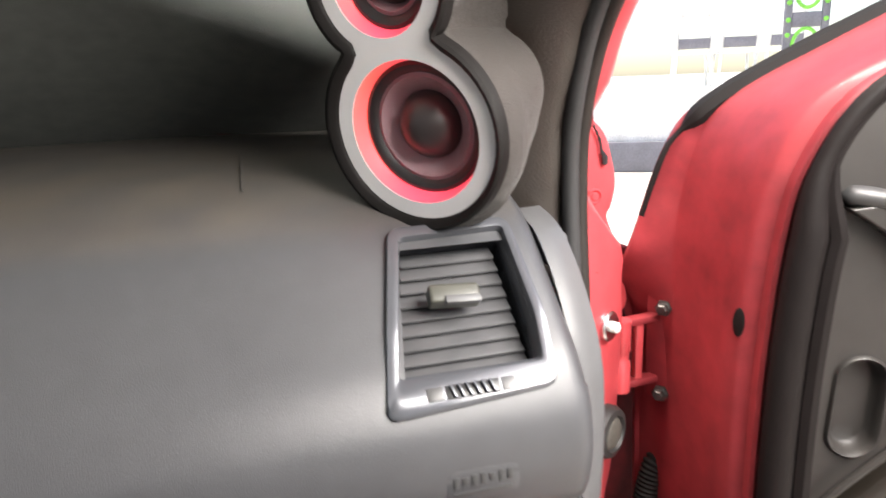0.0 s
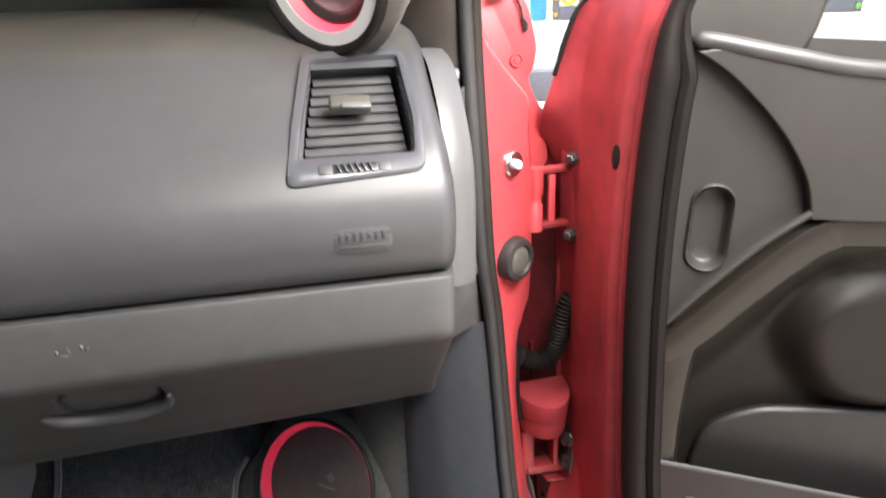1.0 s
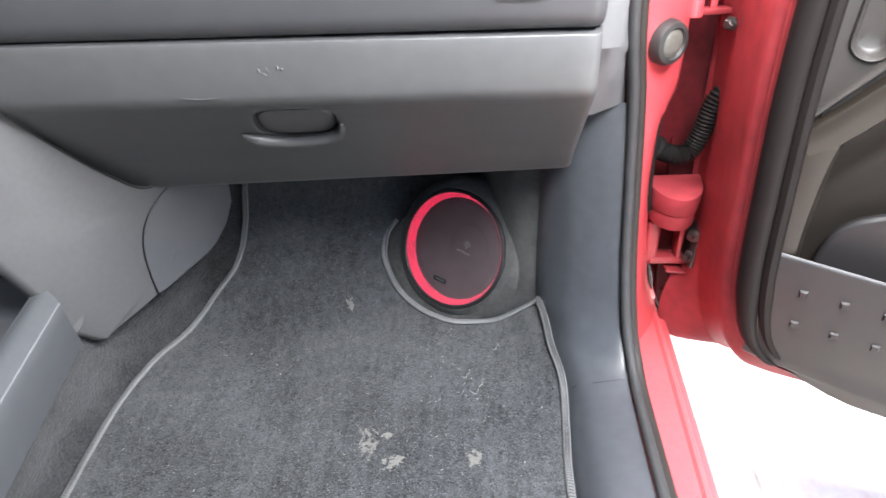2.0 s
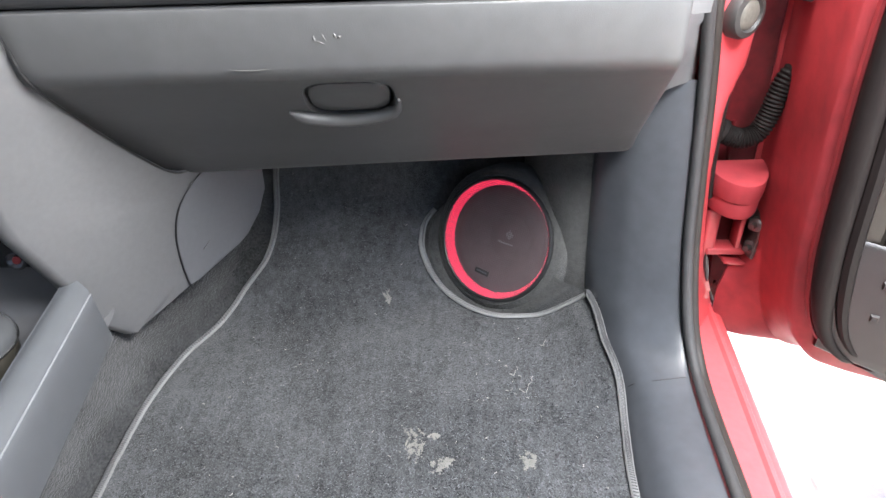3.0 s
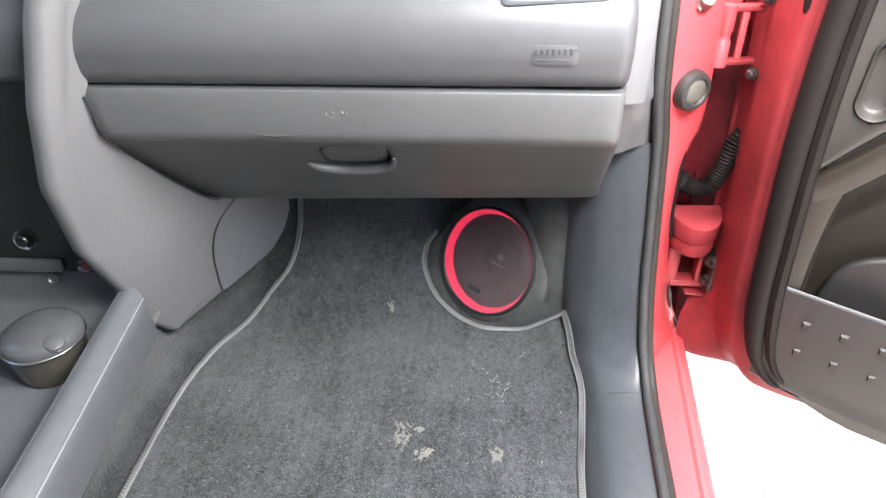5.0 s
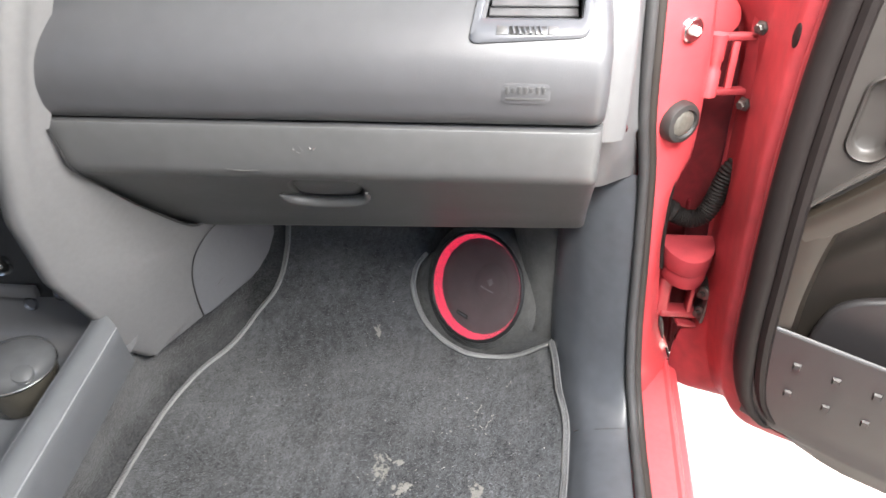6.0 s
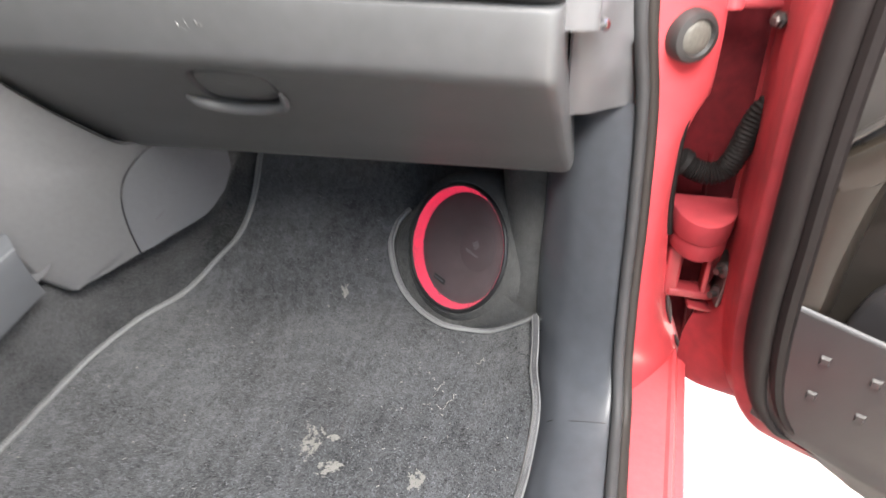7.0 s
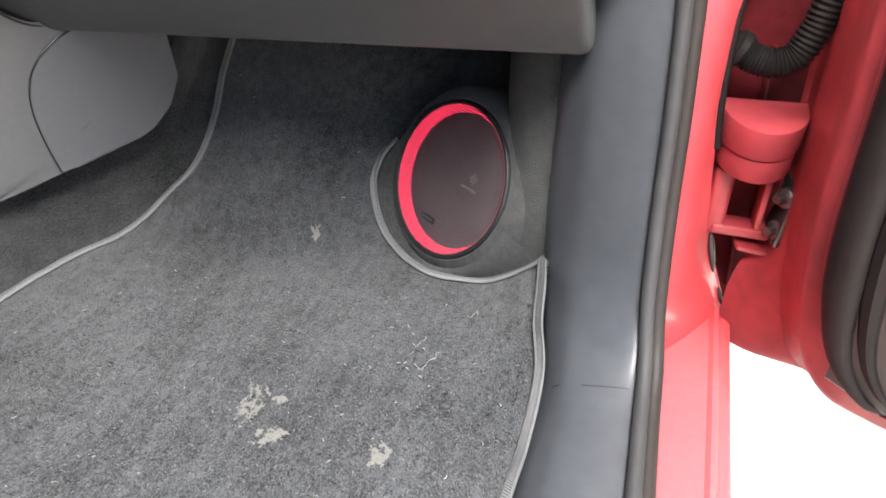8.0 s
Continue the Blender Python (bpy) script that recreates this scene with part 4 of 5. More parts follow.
def build_glove():
    prof = cr([(0, y, z) for y, z, a, b in LID_ROWS], 76)
    ends = cr([(a, b, 0) for y, z, a, b in LID_ROWS], 76)
    xs = list(np.linspace(0, 0.388, 22)) + [0.3935] + list(np.linspace(0.41, 0.545, 9)) + [0.5625] + list(np.linspace(0.585, 0.985, 18)) + [0.993, 0.998, 1.0]
    h0, h1 = 22, 32
    rows = []
    for p, e in zip(prof, ends):
        row = []
        for f in xs:
            x = e.x + (e.y - e.x) * f - 0.012 * max(0, 1 - f / 0.08)
            edge = max(0, (f - 0.985) / 0.015) ** 2 * 0.006 + max(0, (0.01 - f) / 0.01) ** 2 * 0.005
            sag = 0.009 * (f - 0.5) * min(1, max(0, (p.y - 1.25) / 0.14))
            row.append(Vector((x, p.y + edge + sag * 0.6, p.z + sag + 0.0022 * (1 - f) * min(1, max(0, (p.z - 0.688) / 0.012)))))
        rows.append([row[0] + Vector((0.004, 0.02, 0))] + row + [row[-1] + Vector((0.0025, 0.012, 0.001)), row[-1] + Vector((0.0035, 0.035, 0.003)), row[-1] + Vector((0.0035, 0.085, 0.006))])
    hole = lambda i, j: h0 + 1 <= j < h1 + 1 and 0.6035 < (prof[i].z + prof[i + 1].z) / 2 < 0.6475
    part("lid", grid(rows, skip=hole), LID, glove, "dark grey lid with a crease along it")
    seam = cr([Vector(p) + Vector((0.0004, -0.0008, 0.0006)) for p in LID_SEAM], 60)
    part("lid_gap", tube(seam[3:], 0.0011, 6), BLACK, glove, "dark gap beside the lid")
    # handle recess and paddle
    def pocket(f, g, d):
        z = 0.6475 - 0.0375 * g
        y = float(np.interp(z, [v.z for v in prof[::-1]], [v.y for v in prof[::-1]]))
        return Vector((0.0155 + 0.077 * f - 0.004 * g, y + d, z + d * 0.15))

    def lens(k, d):
        """Rounded outline of the handle hollow, scaled by k about its middle, at depth d."""
        out = []
        for i in range(56):
            c, n = math.cos(2 * math.pi * i / 56), math.sin(2 * math.pi * i / 56)
            f = 0.5 + 0.485 * math.copysign(abs(c) ** 0.42, c) * k
            g = 0.61 + 0.58 * math.copysign(abs(n) ** 0.62, n) * k
            out.append(pocket(f, g + 0.05 * (2 * f - 1) ** 2 * (1 if n < 0 else -0.6), d))
        return out

    border = [pocket(0.5 + 0.60 * max(-1, min(1, 1.5 * math.cos(2 * math.pi * i / 56))), 0.61 + 0.66 * max(-1, min(1, 1.5 * math.sin(2 * math.pi * i / 56))), 0.0008) for i in range(56)]
    part("handle_surround", grid([border, lens(1.04, 0.0004), lens(1.0, 0.0008), lens(0.97, 0.006), lens(0.97, 0.013)], close=True), LID, glove, "smooth surround of the handle")
    part("recess", grid([lens(0.99, 0.010), lens(0.5, 0.013), lens(0.0, 0.013)], close=True), BLACK, glove, "dark handle recess")
    part("paddle", grid([lens(0.90, 0.010), lens(0.895, 0.0045), lens(0.86, 0.0028), lens(0.6, 0.0018), lens(0.3, 0.0022), lens(0.0, 0.0024)], close=True), LID, glove, "smooth domed handle paddle")
    rail = cr([(-0.002, 1.2860, 0.6085), (0.010, 1.290, 0.602), (0.032, 1.2955, 0.5965), (0.056, 1.2955, 0.5965), (0.078, 1.2910, 0.6015), (0.089, 1.2830, 0.6095), (0.0925, 1.270, 0.6225)], 30)
    rail = [v + Vector((0, -0.0045, 0.0018)) for v in rail]
    part("handle_lip", tube(rail, [0.0015 + 0.0042 * min(1, 6 * i / 29, 4 * (29 - i) / 29) for i in range(30)], 10), LID, glove, "rounded lip under the handle")
    # Black sheet standing in for the deep shade under the dashboard.
    part("under_dash_shade", grid([[(x, y, z) for x in (-0.14, 0.1, 0.318)] for y, z in ((1.40, 0.512), (1.55, 0.54), (1.75, 0.56))]), BLACK, glove, "underside of the dashboard, black for its shade")
    rnd = random.Random(9)
    for k in range(5):
        x, z, a = rnd.gauss(0.050, 0.006), rnd.gauss(0.685, 0.003), rnd.uniform(-1.6, 1.6)
        d = Vector((math.cos(a), 0, math.sin(a))) * rnd.uniform(0.0010, 0.0030)
        p = Vector((x, 1.2316, z))
        part("scuff", tube([p - d, p, p + d], [0.0002, rnd.uniform(0.0005, 0.0015), 0.0002], 5), SCUFF, glove, "pale scuff mark")
    part("scuff", tube([(-0.030, 1.2333, 0.6635), (-0.015, 1.2333, 0.6622), (0.0, 1.2338, 0.6628)], [0.0003, 0.0007, 0.0003], 5), SCUFF, glove, "pale scuff mark")


build_glove()

# ---- centre console ----
console = thing("centre_console", (-0.25, 1.25, 0.3), "grey plastic centre console with a side panel and trim rail", "centre console")
CN = Vector((0.87, -0.45, -0.17)).normalized()
CP = Vector((-0.219, 1.302, 0.353))
CD = Vector((0.46, 0.888, 0)).normalized()


def cpl(h, z, d=0.0):
    """A point of the side panel's plane: h along the panel, height z, d proud of it."""
    p = CP + CD * h
    p = p + Vector((1, 0, 0)) * (-(CN.z) * (z - CP.z) / CN.x)
    return Vector((p.x, p.y, z)) + CN * d


def h_of(p):
    q = Vector(p)
    q = q - Vector((1, 0, 0)) * (-(CN.z) * (q.z - CP.z) / CN.x)
    return (q - CP).dot(CD)


def build_console():
    # side panel: edge towards the cabin (rear) and edge at the lid or carpet (front), by height
    rear = [(0.353, (-0.2185, 1.302, 0.353)), (0.386, (-0.226, 1.276, 0.386)), (0.457, (-0.227, 1.247, 0.457)), (0.53, (-0.230, 1.212, 0.53)), (0.618, (-0.222, 1.190, 0.618)), (0.70, (-0.207, 1.192, 0.70)), (0.772, (-0.187, 1.200, 0.772)), (0.83, (-0.172, 1.215, 0.83)), (0.88, (-0.15, 1.25, 0.88))]
    front = [(0.353, 0.004), (0.3535, 0.025), (0.362, 0.085), (0.376, 0.18), (0.40, 0.205), (0.43, 0.215), (0.495, 0.20), (0.503, 0.19)] + [(p[2], h_of(p) + 0.001) for p in reversed(LID_SEAM)] + [(0.716, h_of(LID_SEAM[0]) + 0.02), (0.88, 0.22)]
    rows = []
    zs = [0.3532 + (0.88 - 0.3532) * (i / 59) ** 1.15 for i in range(60)]
    for z in zs:
        h0 = float(np.interp(z, [r[0] for r in rear], [h_of(r[1]) for r in rear]))
        h1 = float(np.interp(z, [r[0] for r in front], [r[1] for r in front]))
        if z > 0.715:
            h1 = min(h1, h0 + 0.045)
        row = [cpl(h0 - 0.003, z, -0.018), cpl(h0 - 0.003, z, -0.012), cpl(h0 - 0.002, z, -0.006), cpl(h0 + 0.003, z, -0.001)]
        n = 14
        row += [cpl(h0 + 0.006 + (h1 - h0 - 0.006) * k / n, z, 0.002 * math.sin(math.pi * min(1, 2.0 * k / n))) for k in range(n + 1)]
        rows.append(row)
    part("side_panel", grid(rows), CONSOLE, console, "pale grey grained side panel")
    # access flap let into the panel
    seam = [(-0.1765, 1.377, 0.366), (-0.173, 1.368, 0.40), (-0.168, 1.362, 0.44), (-0.160, 1.368, 0.472), (-0.148, 1.39, 0.494), (-0.135, 1.42, 0.505)]
    edge = cr([cpl(h_of(p), p[2], 0.0022) for p in seam], 30)
    part("flap_gap", tube(edge, 0.0006, 6), BLACK, console, "dark joint round the flap")
    rows = []
    for p in edge:
        h = h_of(p)
        h1 = float(np.interp(p.z, [r[0] for r in front], [r[1] for r in front]))
        rows.append([cpl(h + 0.0012 + (h1 - h) * k / 10, p.z, 0.003 + 0.001 * math.sin(math.pi * k / 10)) for k in range(11)])
    part("flap", grid(rows), FLAP, console, "grey access flap")
    a = cpl(h_of((-0.165, 1.40, 0.41)), 0.402, 0.0042)
    part("flap_scratch", tube([a, a + Vector((0.006, 0.012, 0.008)), a + Vector((0.010, 0.019, 0.018))], [0.0003, 0.0014, 0.0004], 6), LIGHTSTRIP, console, "pale scratch")
    # trim rail running back beside the seats
    rows = []
    for i in range(30):
        f = i / 29
        y = 1.262 - 0.95 * f
        x = -0.238 + 0.108 * (1.262 - y)
        z = 0.457
        rows.append(cr([(x - 0.006, y + 0.006, z - 0.06), (x - 0.001, y + 0.004, z - 0.006), (x + 0.003, y + 0.002, z + 0.001), (x + 0.014, y - 0.004, z + 0.003), (x + 0.026, y - 0.012, z - 0.001), (x + 0.031, y - 0.016, z - 0.006), (x + 0.0325, y - 0.016, z - 0.018), (x + 0.029, y - 0.008, z - 0.045), (x + 0.022, y + 0.006, z - 0.078)], 33))
    part("rail", grid(rows), RAIL, console, "pale grey rail along the console")
    # The rail's highlight, drawn as a thin bar of paler colour.
    part("rail_highlight", tube([Vector(r[20]) + Vector((0.0002, -0.0002, 0.0)) for r in rows], 0.0008, 6), EDGE, console, "highlight drawn as a fine pale line along the rail")
    # floor of the console and fascia of the centre stack
    part("tray", grid([[(x, y, 0.395) for x in (-0.75, -0.5, -0.23)] for y in (0.3, 0.8, 1.292)]), RAIL, console, "grey console tray")
    part("lower_fascia", grid([cr([(x, 1.250, 0.3955), (x, 1.278, 0.398), (x, 1.289, 0.408), (x, 1.294, 0.425), (x, 1.300, 0.447)], 14) for x in (-0.75, -0.5, -0.25, -0.215)]), SIDE, console, "grey panel below the centre stack")
    part("fascia", grid([[(x, y, z) for x in (-0.75, -0.5, -0.25, -0.215)] for y, z in ((1.325, 0.440), (1.300, 0.4475), (1.296, 0.451), (1.295, 0.47), (1.288, 0.52), (1.27, 0.60), (1.24, 0.86))]), GLOSS, console, "black centre stack fascia")
    part("fascia_shelf", box((0.10, 0.010, 0.017), pose(-0.378, 1.2935, 0.4605, -6), 0.003), SIDE, console, "grey slide in the fascia")
    part("lighter_socket", turned((-0.358, 1.291, 0.500), (0.1, -1, 0.15), [(0.0, -0.008), (0.008, -0.008), (0.009, 0.002), (0.0125, 0.004), (0.0145, 0.0)], 28), METAL, console, "chrome ringed socket")
    part("lighter_knob", turned((-0.358, 1.289, 0.500), (0.1, -1, 0.15), [(0.0075, -0.004), (0.0075, 0.006), (0.0055, 0.008), (0, 0.0085)], 24), GLOSS, console, "black knob")
    part("button_ring", turned((-0.300, 1.295, 0.459), (0.1, -1, 0.3), [(0.0042, 0.0005), (0.0075, 0.0025), (0.0105, 0.0)], 26), SATIN, console, "satin ring round the button")
    part("red_button", turned((-0.300, 1.295, 0.459), (0.1, -1, 0.3), [(0, 0.0025), (0.0035, 0.002), (0.0045, 0)], 18), DUSTY_SHADED_RED, console, "small red button")
    part("chrome_catch", turned((-0.346, 1.2965, 0.439), (0.0, -1, 0.25), [(0, 0.001), (0.006, 0.001), (0.008, 0.003), (0.0095, 0)], 22), SATIN, console, "small satin metal catch")
    # moulded carpet on the tunnel between console and mat
    rows = []
    for i in range(40):
        f = i / 39
        y = 0.5 + 1.18 * f
        bx, by, bz = lerp_table([(0.5, -0.15, 0.5, 0.36), (1.0, -0.205, 1.0, 0.37), (1.24, -0.228, 1.24, 0.378), (1.30, -0.219, 1.30, 0.358), (1.38, -0.180, 1.38, 0.361), (1.46, -0.135, 1.46, 0.380), (1.52, -0.112, 1.52, 0.42), (1.68, -0.10, 1.68, 0.53)], y)
        mx = lerp_table([(0.5, -0.22), (1.157, -0.230), (1.22, -0.229), (1.30, -0.222), (1.37, -0.209), (1.47, -0.158), (1.51, -0.130), (1.55, -0.122), (1.60, -0.116), (1.68, -0.110)], y)[0] + 0.008
        fz = floor_z(0, y) - 0.003
        top = Vector((min(bx, mx - 0.012) - 0.012, y, max(bz, fz + 0.02) + 0.01))
        rows.append(cr([top + Vector((-0.06, 0, 0.0)), top, top.lerp(Vector((mx - 0.03, y, fz + 0.006)), 0.5) + Vector((-0.004, 0, -0.004)), (mx - 0.032, y, fz + 0.006), (mx + 0.02, y, fz)], 20))
    part("tunnel_carpet", grid(rows), CARPET, console, "dark moulded tunnel carpet")


build_console()

lid_cup = thing("ashtray", (-0.296, 1.186, 0.395), "glossy grey round lidded ashtray in the console tray", "ashtray")
CUP = (-0.296, 1.186, 0.395)
part("bowl", turned(CUP, (0, 0, 1), [(0.0, 0.0005), (0.030, 0.0005), (0.035, 0.003), (0.0375, 0.012), (0.040, 0.030), (0.0415, 0.043)], 48), AMBER, lid_cup, "smoked brown glossy bowl")
part("lid", turned(CUP, (0, 0, 1), [(0.0405, 0.0445), (0.0428, 0.046), (0.0432, 0.050), (0.0415, 0.055), (0.036, 0.059), (0.026, 0.0625), (0.013, 0.0645), (0, 0.065)], 48), SMOKE, lid_cup, "grey domed lid")
part("lid_rim", turned(CUP, (0, 0, 1), [(0.0418, 0.0425), (0.0438, 0.0440), (0.0438, 0.0455), (0.0420, 0.0468)], 48), METAL, lid_cup, "thin bright rim")
part("thumb_tab", turned((-0.269, 1.166, 0.449), (0.35, -0.3, 1), [(0.010, -0.004), (0.0115, 0.003), (0.010, 0.006), (0.006, 0.0075), (0, 0.008)], 24), SMOKE, lid_cup, "rounded thumb tab")

# ---- floor mat ----
mat_thing = thing("floor_mat", (0.05, 1.25, 0.25), "charcoal carpet floor mat with grey bound edge, dusty and stained", "floor mat")


def mat_z(x, y):
    return floor_z(x, y) + 0.0025 * noise.noise((x * 11, y * 11, 0.3)) + 0.0012 * noise.noise((x * 35, y * 35, 2.0))


def build_mat():
    left = flat_curve(MAT_LEFT, 160)
    arc, right = flat_curve(MAT_ARC, 120), flat_curve(MAT_RIGHT, 120)
    edge = arc + right[1:]
    bm = bmesh.new()
    rows = []
    ys = np.linspace(0.8, 1.72, 230)
    ly, lx = [p[1] for p in left][::-1], [p[0] for p in left][::-1]
    ry, rx = [p[1] for p in right][::-1], [p[0] for p in right][::-1]
    ay, ax = [p[1] for p in arc][::-1], [p[0] for p in arc][::-1]
    for y in ys:
        x0 = float(np.interp(y, ly, lx))
        x1 = float(np.interp(y, ry, rx)) if y < 1.424 else float(np.interp(y, ay, ax))
        row = []
        for k in range(130):
            x = x0 + (x1 - x0) * k / 129
            row.append((x, y, mat_z(x, y) + 0.0006 * random.random()))
        rows.append(row)
    solid(part("carpet", grid(rows), MAT, mat_thing, "charcoal carpet pile", face=(0, 0, 1)), 0.006)
    for pts, name in ((left, "edge_binding"), (arc, "edge_binding"), (right, "edge_binding")):
        path = [Vector((x, y, mat_z(x, y) + 0.0035)) for x, y in pts if y < 1.590 or x < 0]
        part(name, tube(path, 0.0044, 8, flat=0.65), BINDING, mat_thing, "woven grey edge binding")
    # stitches on the binding
    for pts, sgn in ((left, 1), (arc, -1), (right, -1)):
        bm = bmesh.new()
        for i in range(0, len(pts) - 1):
            if pts[i][1] > 1.585 and pts[i][0] > 0:
                continue
            for f in (0.25, 0.75):
                a, b = Vector((*pts[i], 0)), Vector((*pts[i + 1], 0))
                d = (b - a).normalized()
                c = a.lerp(b, f)
                m = Matrix.Translation((c.x, c.y, mat_z(c.x, c.y) + 0.0064)) @ Matrix.Rotation(math.atan2(d.y, d.x) + 1.25, 4, "Z")
                box((0.0056, 0.0007, 0.0010), m, 0, bm)
        part("stitching", bm, SLAT, mat_thing, "dark edge stitching", False)


build_mat()


def blot(name, x, y, w, h, turn, seed, label):
    """Dried mud rubbed into the pile: short broken streaks of fine crumbs."""
    rnd = random.Random(seed)
    verts, faces = [], []
    for k in range(16):
        u0, v0 = rnd.gauss(0, 0.42) * w, rnd.gauss(0, 0.42) * h
        lean, run = rnd.gauss(0, 0.5), rnd.uniform(0.15, 0.7) * h
        for i in range(34):
            f = rnd.gauss(0, 0.42)
            u, v = u0 + f * run * math.sin(lean) + rnd.gauss(0, 0.09) * w, v0 + f * run * math.cos(lean)
            px, py = x + u * math.cos(turn) - v * math.sin(turn), y + u * math.sin(turn) + v * math.cos(turn)
            r, a = rnd.uniform(0.0003, 0.0009), rnd.uniform(0, 6.28)
            pz = mat_z(px, py) + rnd.uniform(0.0006, 0.0016)
            n = len(verts)
            for j in range(4):
                q = a + j * 1.5708
                verts.append((px + r * math.cos(q) * (1.7 if j % 2 else 1), py + r * math.sin(q) * (1.7 if j % 2 else 1), pz))
            verts.append((px, py, pz + 0.0006))
            faces += [(n + j, n + (j + 1) % 4, n + 4) for j in range(4)]
    me = bpy.data.meshes.new(name)
    me.from_pydata(verts, [], faces)
    return tagged(link_mesh(name, me, MUD), label, "dirt", kind="stuff")


blot("dried_mud", 0.086, 1.235, 0.011, 0.022, 0.1, 3, "pale dried mud rubbed into the carpet mat")
blot("dried_mud", 0.118, 1.207, 0.016, 0.010, 0.5, 5, "pale dried mud rubbed into the carpet mat")
blot("dried_mud", 0.208, 1.207, 0.012, 0.010, 0.4, 8, "pale dried mud rubbed into the carpet mat")
blot("dried_mud", 0.042, 1.478, 0.005, 0.010, 0.3, 11, "faint pale fleck of mud on the carpet mat")
blot("dried_mud", 0.108, 1.243, 0.006, 0.004, 0.3, 14, "faint pale fleck of mud on the carpet mat")


def build_lint():
    rnd = random.Random(21)
    bm = bmesh.new()
    for k in range(190):
        x, y = rnd.uniform(-0.22, 0.30), rnd.uniform(0.95, 1.60)
        if k < 20:
            x, y = rnd.gauss(0.19, 0.035), rnd.gauss(1.29, 0.06)
        if y > 1.44 and x > 0.08 or x < -0.1 and y > 1.42 or x > 0.29:
            continue
        a, l = rnd.uniform(0, 3.14), rnd.uniform(0.0006, 0.0022)
        w = rnd.uniform(0.00015, 0.0004)
        d = Vector((math.cos(a), math.sin(a), 0)) * l
        z = Vector((0, 0, mat_z(x, y) + 0.002))
        tube([Vector((x, y, 0)) - d + z, Vector((x, y, 0.0006)) + z + Vector((d.y, -d.x, 0)) * 0.3, Vector((x, y, 0)) + d + z], w, 4, bm)
    # curled threads
    for x, y, size in ((0.216, 1.315, 0.011), (0.203, 1.338, 0.007), (0.243, 1.385, 0.005)):
        pts = cr([(x - size, y - 0.4 * size, 0), (x - 0.3 * size, y - 0.9 * size, 0), (x + 0.1 * size, y + 0.1 * size, 0.001), (x + 0.5 * size, y + 0.6 * size, 0), (x + 0.4 * size, y + 1.3 * size, 0)], 18)
        tube([p + Vector((0, 0, mat_z(p.x, p.y) + 0.003)) for p in pts], 0.00026, 5, bm)
    tagged(part("lint", bm, LINT, None), "pale lint and crumbs strewn on the mat", "lint", kind="stuff")
    verts, faces = [], []
    for k in range(70000):
        x, y = rnd.uniform(-0.225, 0.308), rnd.uniform(0.98, 1.60)
        if y > 1.437 and x > 0.085 or x < -0.11 and y > 1.47 or x < -0.19 and y > 1.36 or x < -0.14 and y > 1.44:
            continue
        a, l = rnd.gauss(-1.3, 0.7), rnd.uniform(0.0020, 0.0060)
        z = mat_z(x, y) - 0.0002
        c, s, w = math.cos(a), math.sin(a), 0.00052
        i = len(verts)
        verts += [(x - s * w, y + c * w, z), (x + s * w, y - c * w, z), (x + c * l, y + s * l, z + rnd.uniform(0.001, 0.0024))]
        faces.append((i, i + 1, i + 2))
    me = bpy.data.meshes.new("carpet_fibres")
    me.from_pydata(verts, [], faces)
    tagged(link_mesh("carpet_fibres", me, FIBRE), "short grey carpet fibres of the mat", "carpet", kind="stuff")


build_lint()

# ---- door hardware on the pillar ----
switch = thing("door_light_switch", (0.400, 1.397, 0.751), "bright metal door light switch screwed to the red pillar", "switch")
PF = Vector((0.53, -0.85, 0)).normalized()
part("flange", turned((0.4060, 1.3845, 0.751), PF, [(0.0125, -0.006), (0.0125, 0.001), (0.0110, 0.0025), (0.006, 0.003), (0.004, 0.0025)], 28), METAL, switch, "round metal flange")
part("plunger", turned((0.4060, 1.3845, 0.751), PF, [(0.0045, 0.002), (0.0045, 0.007), (0.003, 0.0085), (0, 0.009)], 20), WHITEP, switch, "pale plunger")
grommet = thing("rubber_grommet", (0.411, 1.408, 0.652), "dark rubber bung with a grey centre in the red pillar", "grommet")
part("cup", turned((0.4125, 1.3975, 0.650), PF, [(0.0235, -0.006), (0.0235, 0.003), (0.021, 0.0080), (0.016, 0.0095), (0.0147, 0.007), (0.014, 0.006)], 36), BUNG, grommet, "black rubber collar")
part("cap", turned((0.4125, 1.3975, 0.650), PF, [(0.0145, 0.0062), (0.012, 0.0085), (0.006, 0.0092), (0, 0.0093)], 32), WORN, grommet, "worn grey centre")

conduit = thing("wiring_conduit", (0.455, 1.47, 0.49), "black corrugated rubber cable sleeve between pillar and door", "cable sleeve")


def build_conduit():
    path = cr([(0.428, 1.45, 0.512), (0.438, 1.45, 0.507), (0.448, 1.448, 0.502), (0.463, 1.446, 0.500), (0.477, 1.446, 0.508), (0.485, 1.447, 0.528), (0.490, 1.448, 0.550), (0.498, 1.45, 0.570), (0.515, 1.452, 0.582)], 300)
    radii = [0.0112 + 0.0008 * math.sin(i * 2 * math.pi / 7.0) for i in range(300)]
    part("sleeve", tube(path, radii, 16), RUBBER, conduit, "ribbed black rubber")
    part("collar", tube(path[12:52], [0.0115 + 0.0028 * min(1, i / 6, (39 - i) / 12) for i in range(40)], 18), RUBBER, conduit, "rubber collar at the pillar")


build_conduit()
part("slot_seal", tube(cr([(0.434, 1.440, 0.578), (0.426, 1.428, 0.555), (0.4265, 1.430, 0.50), (0.430, 1.434, 0.455), (0.434, 1.438, 0.43)], 30), 0.0035, 8, up=(0.5, -0.8, 0.1)), RUBBER, car, "black rubber edge of the cable slot")


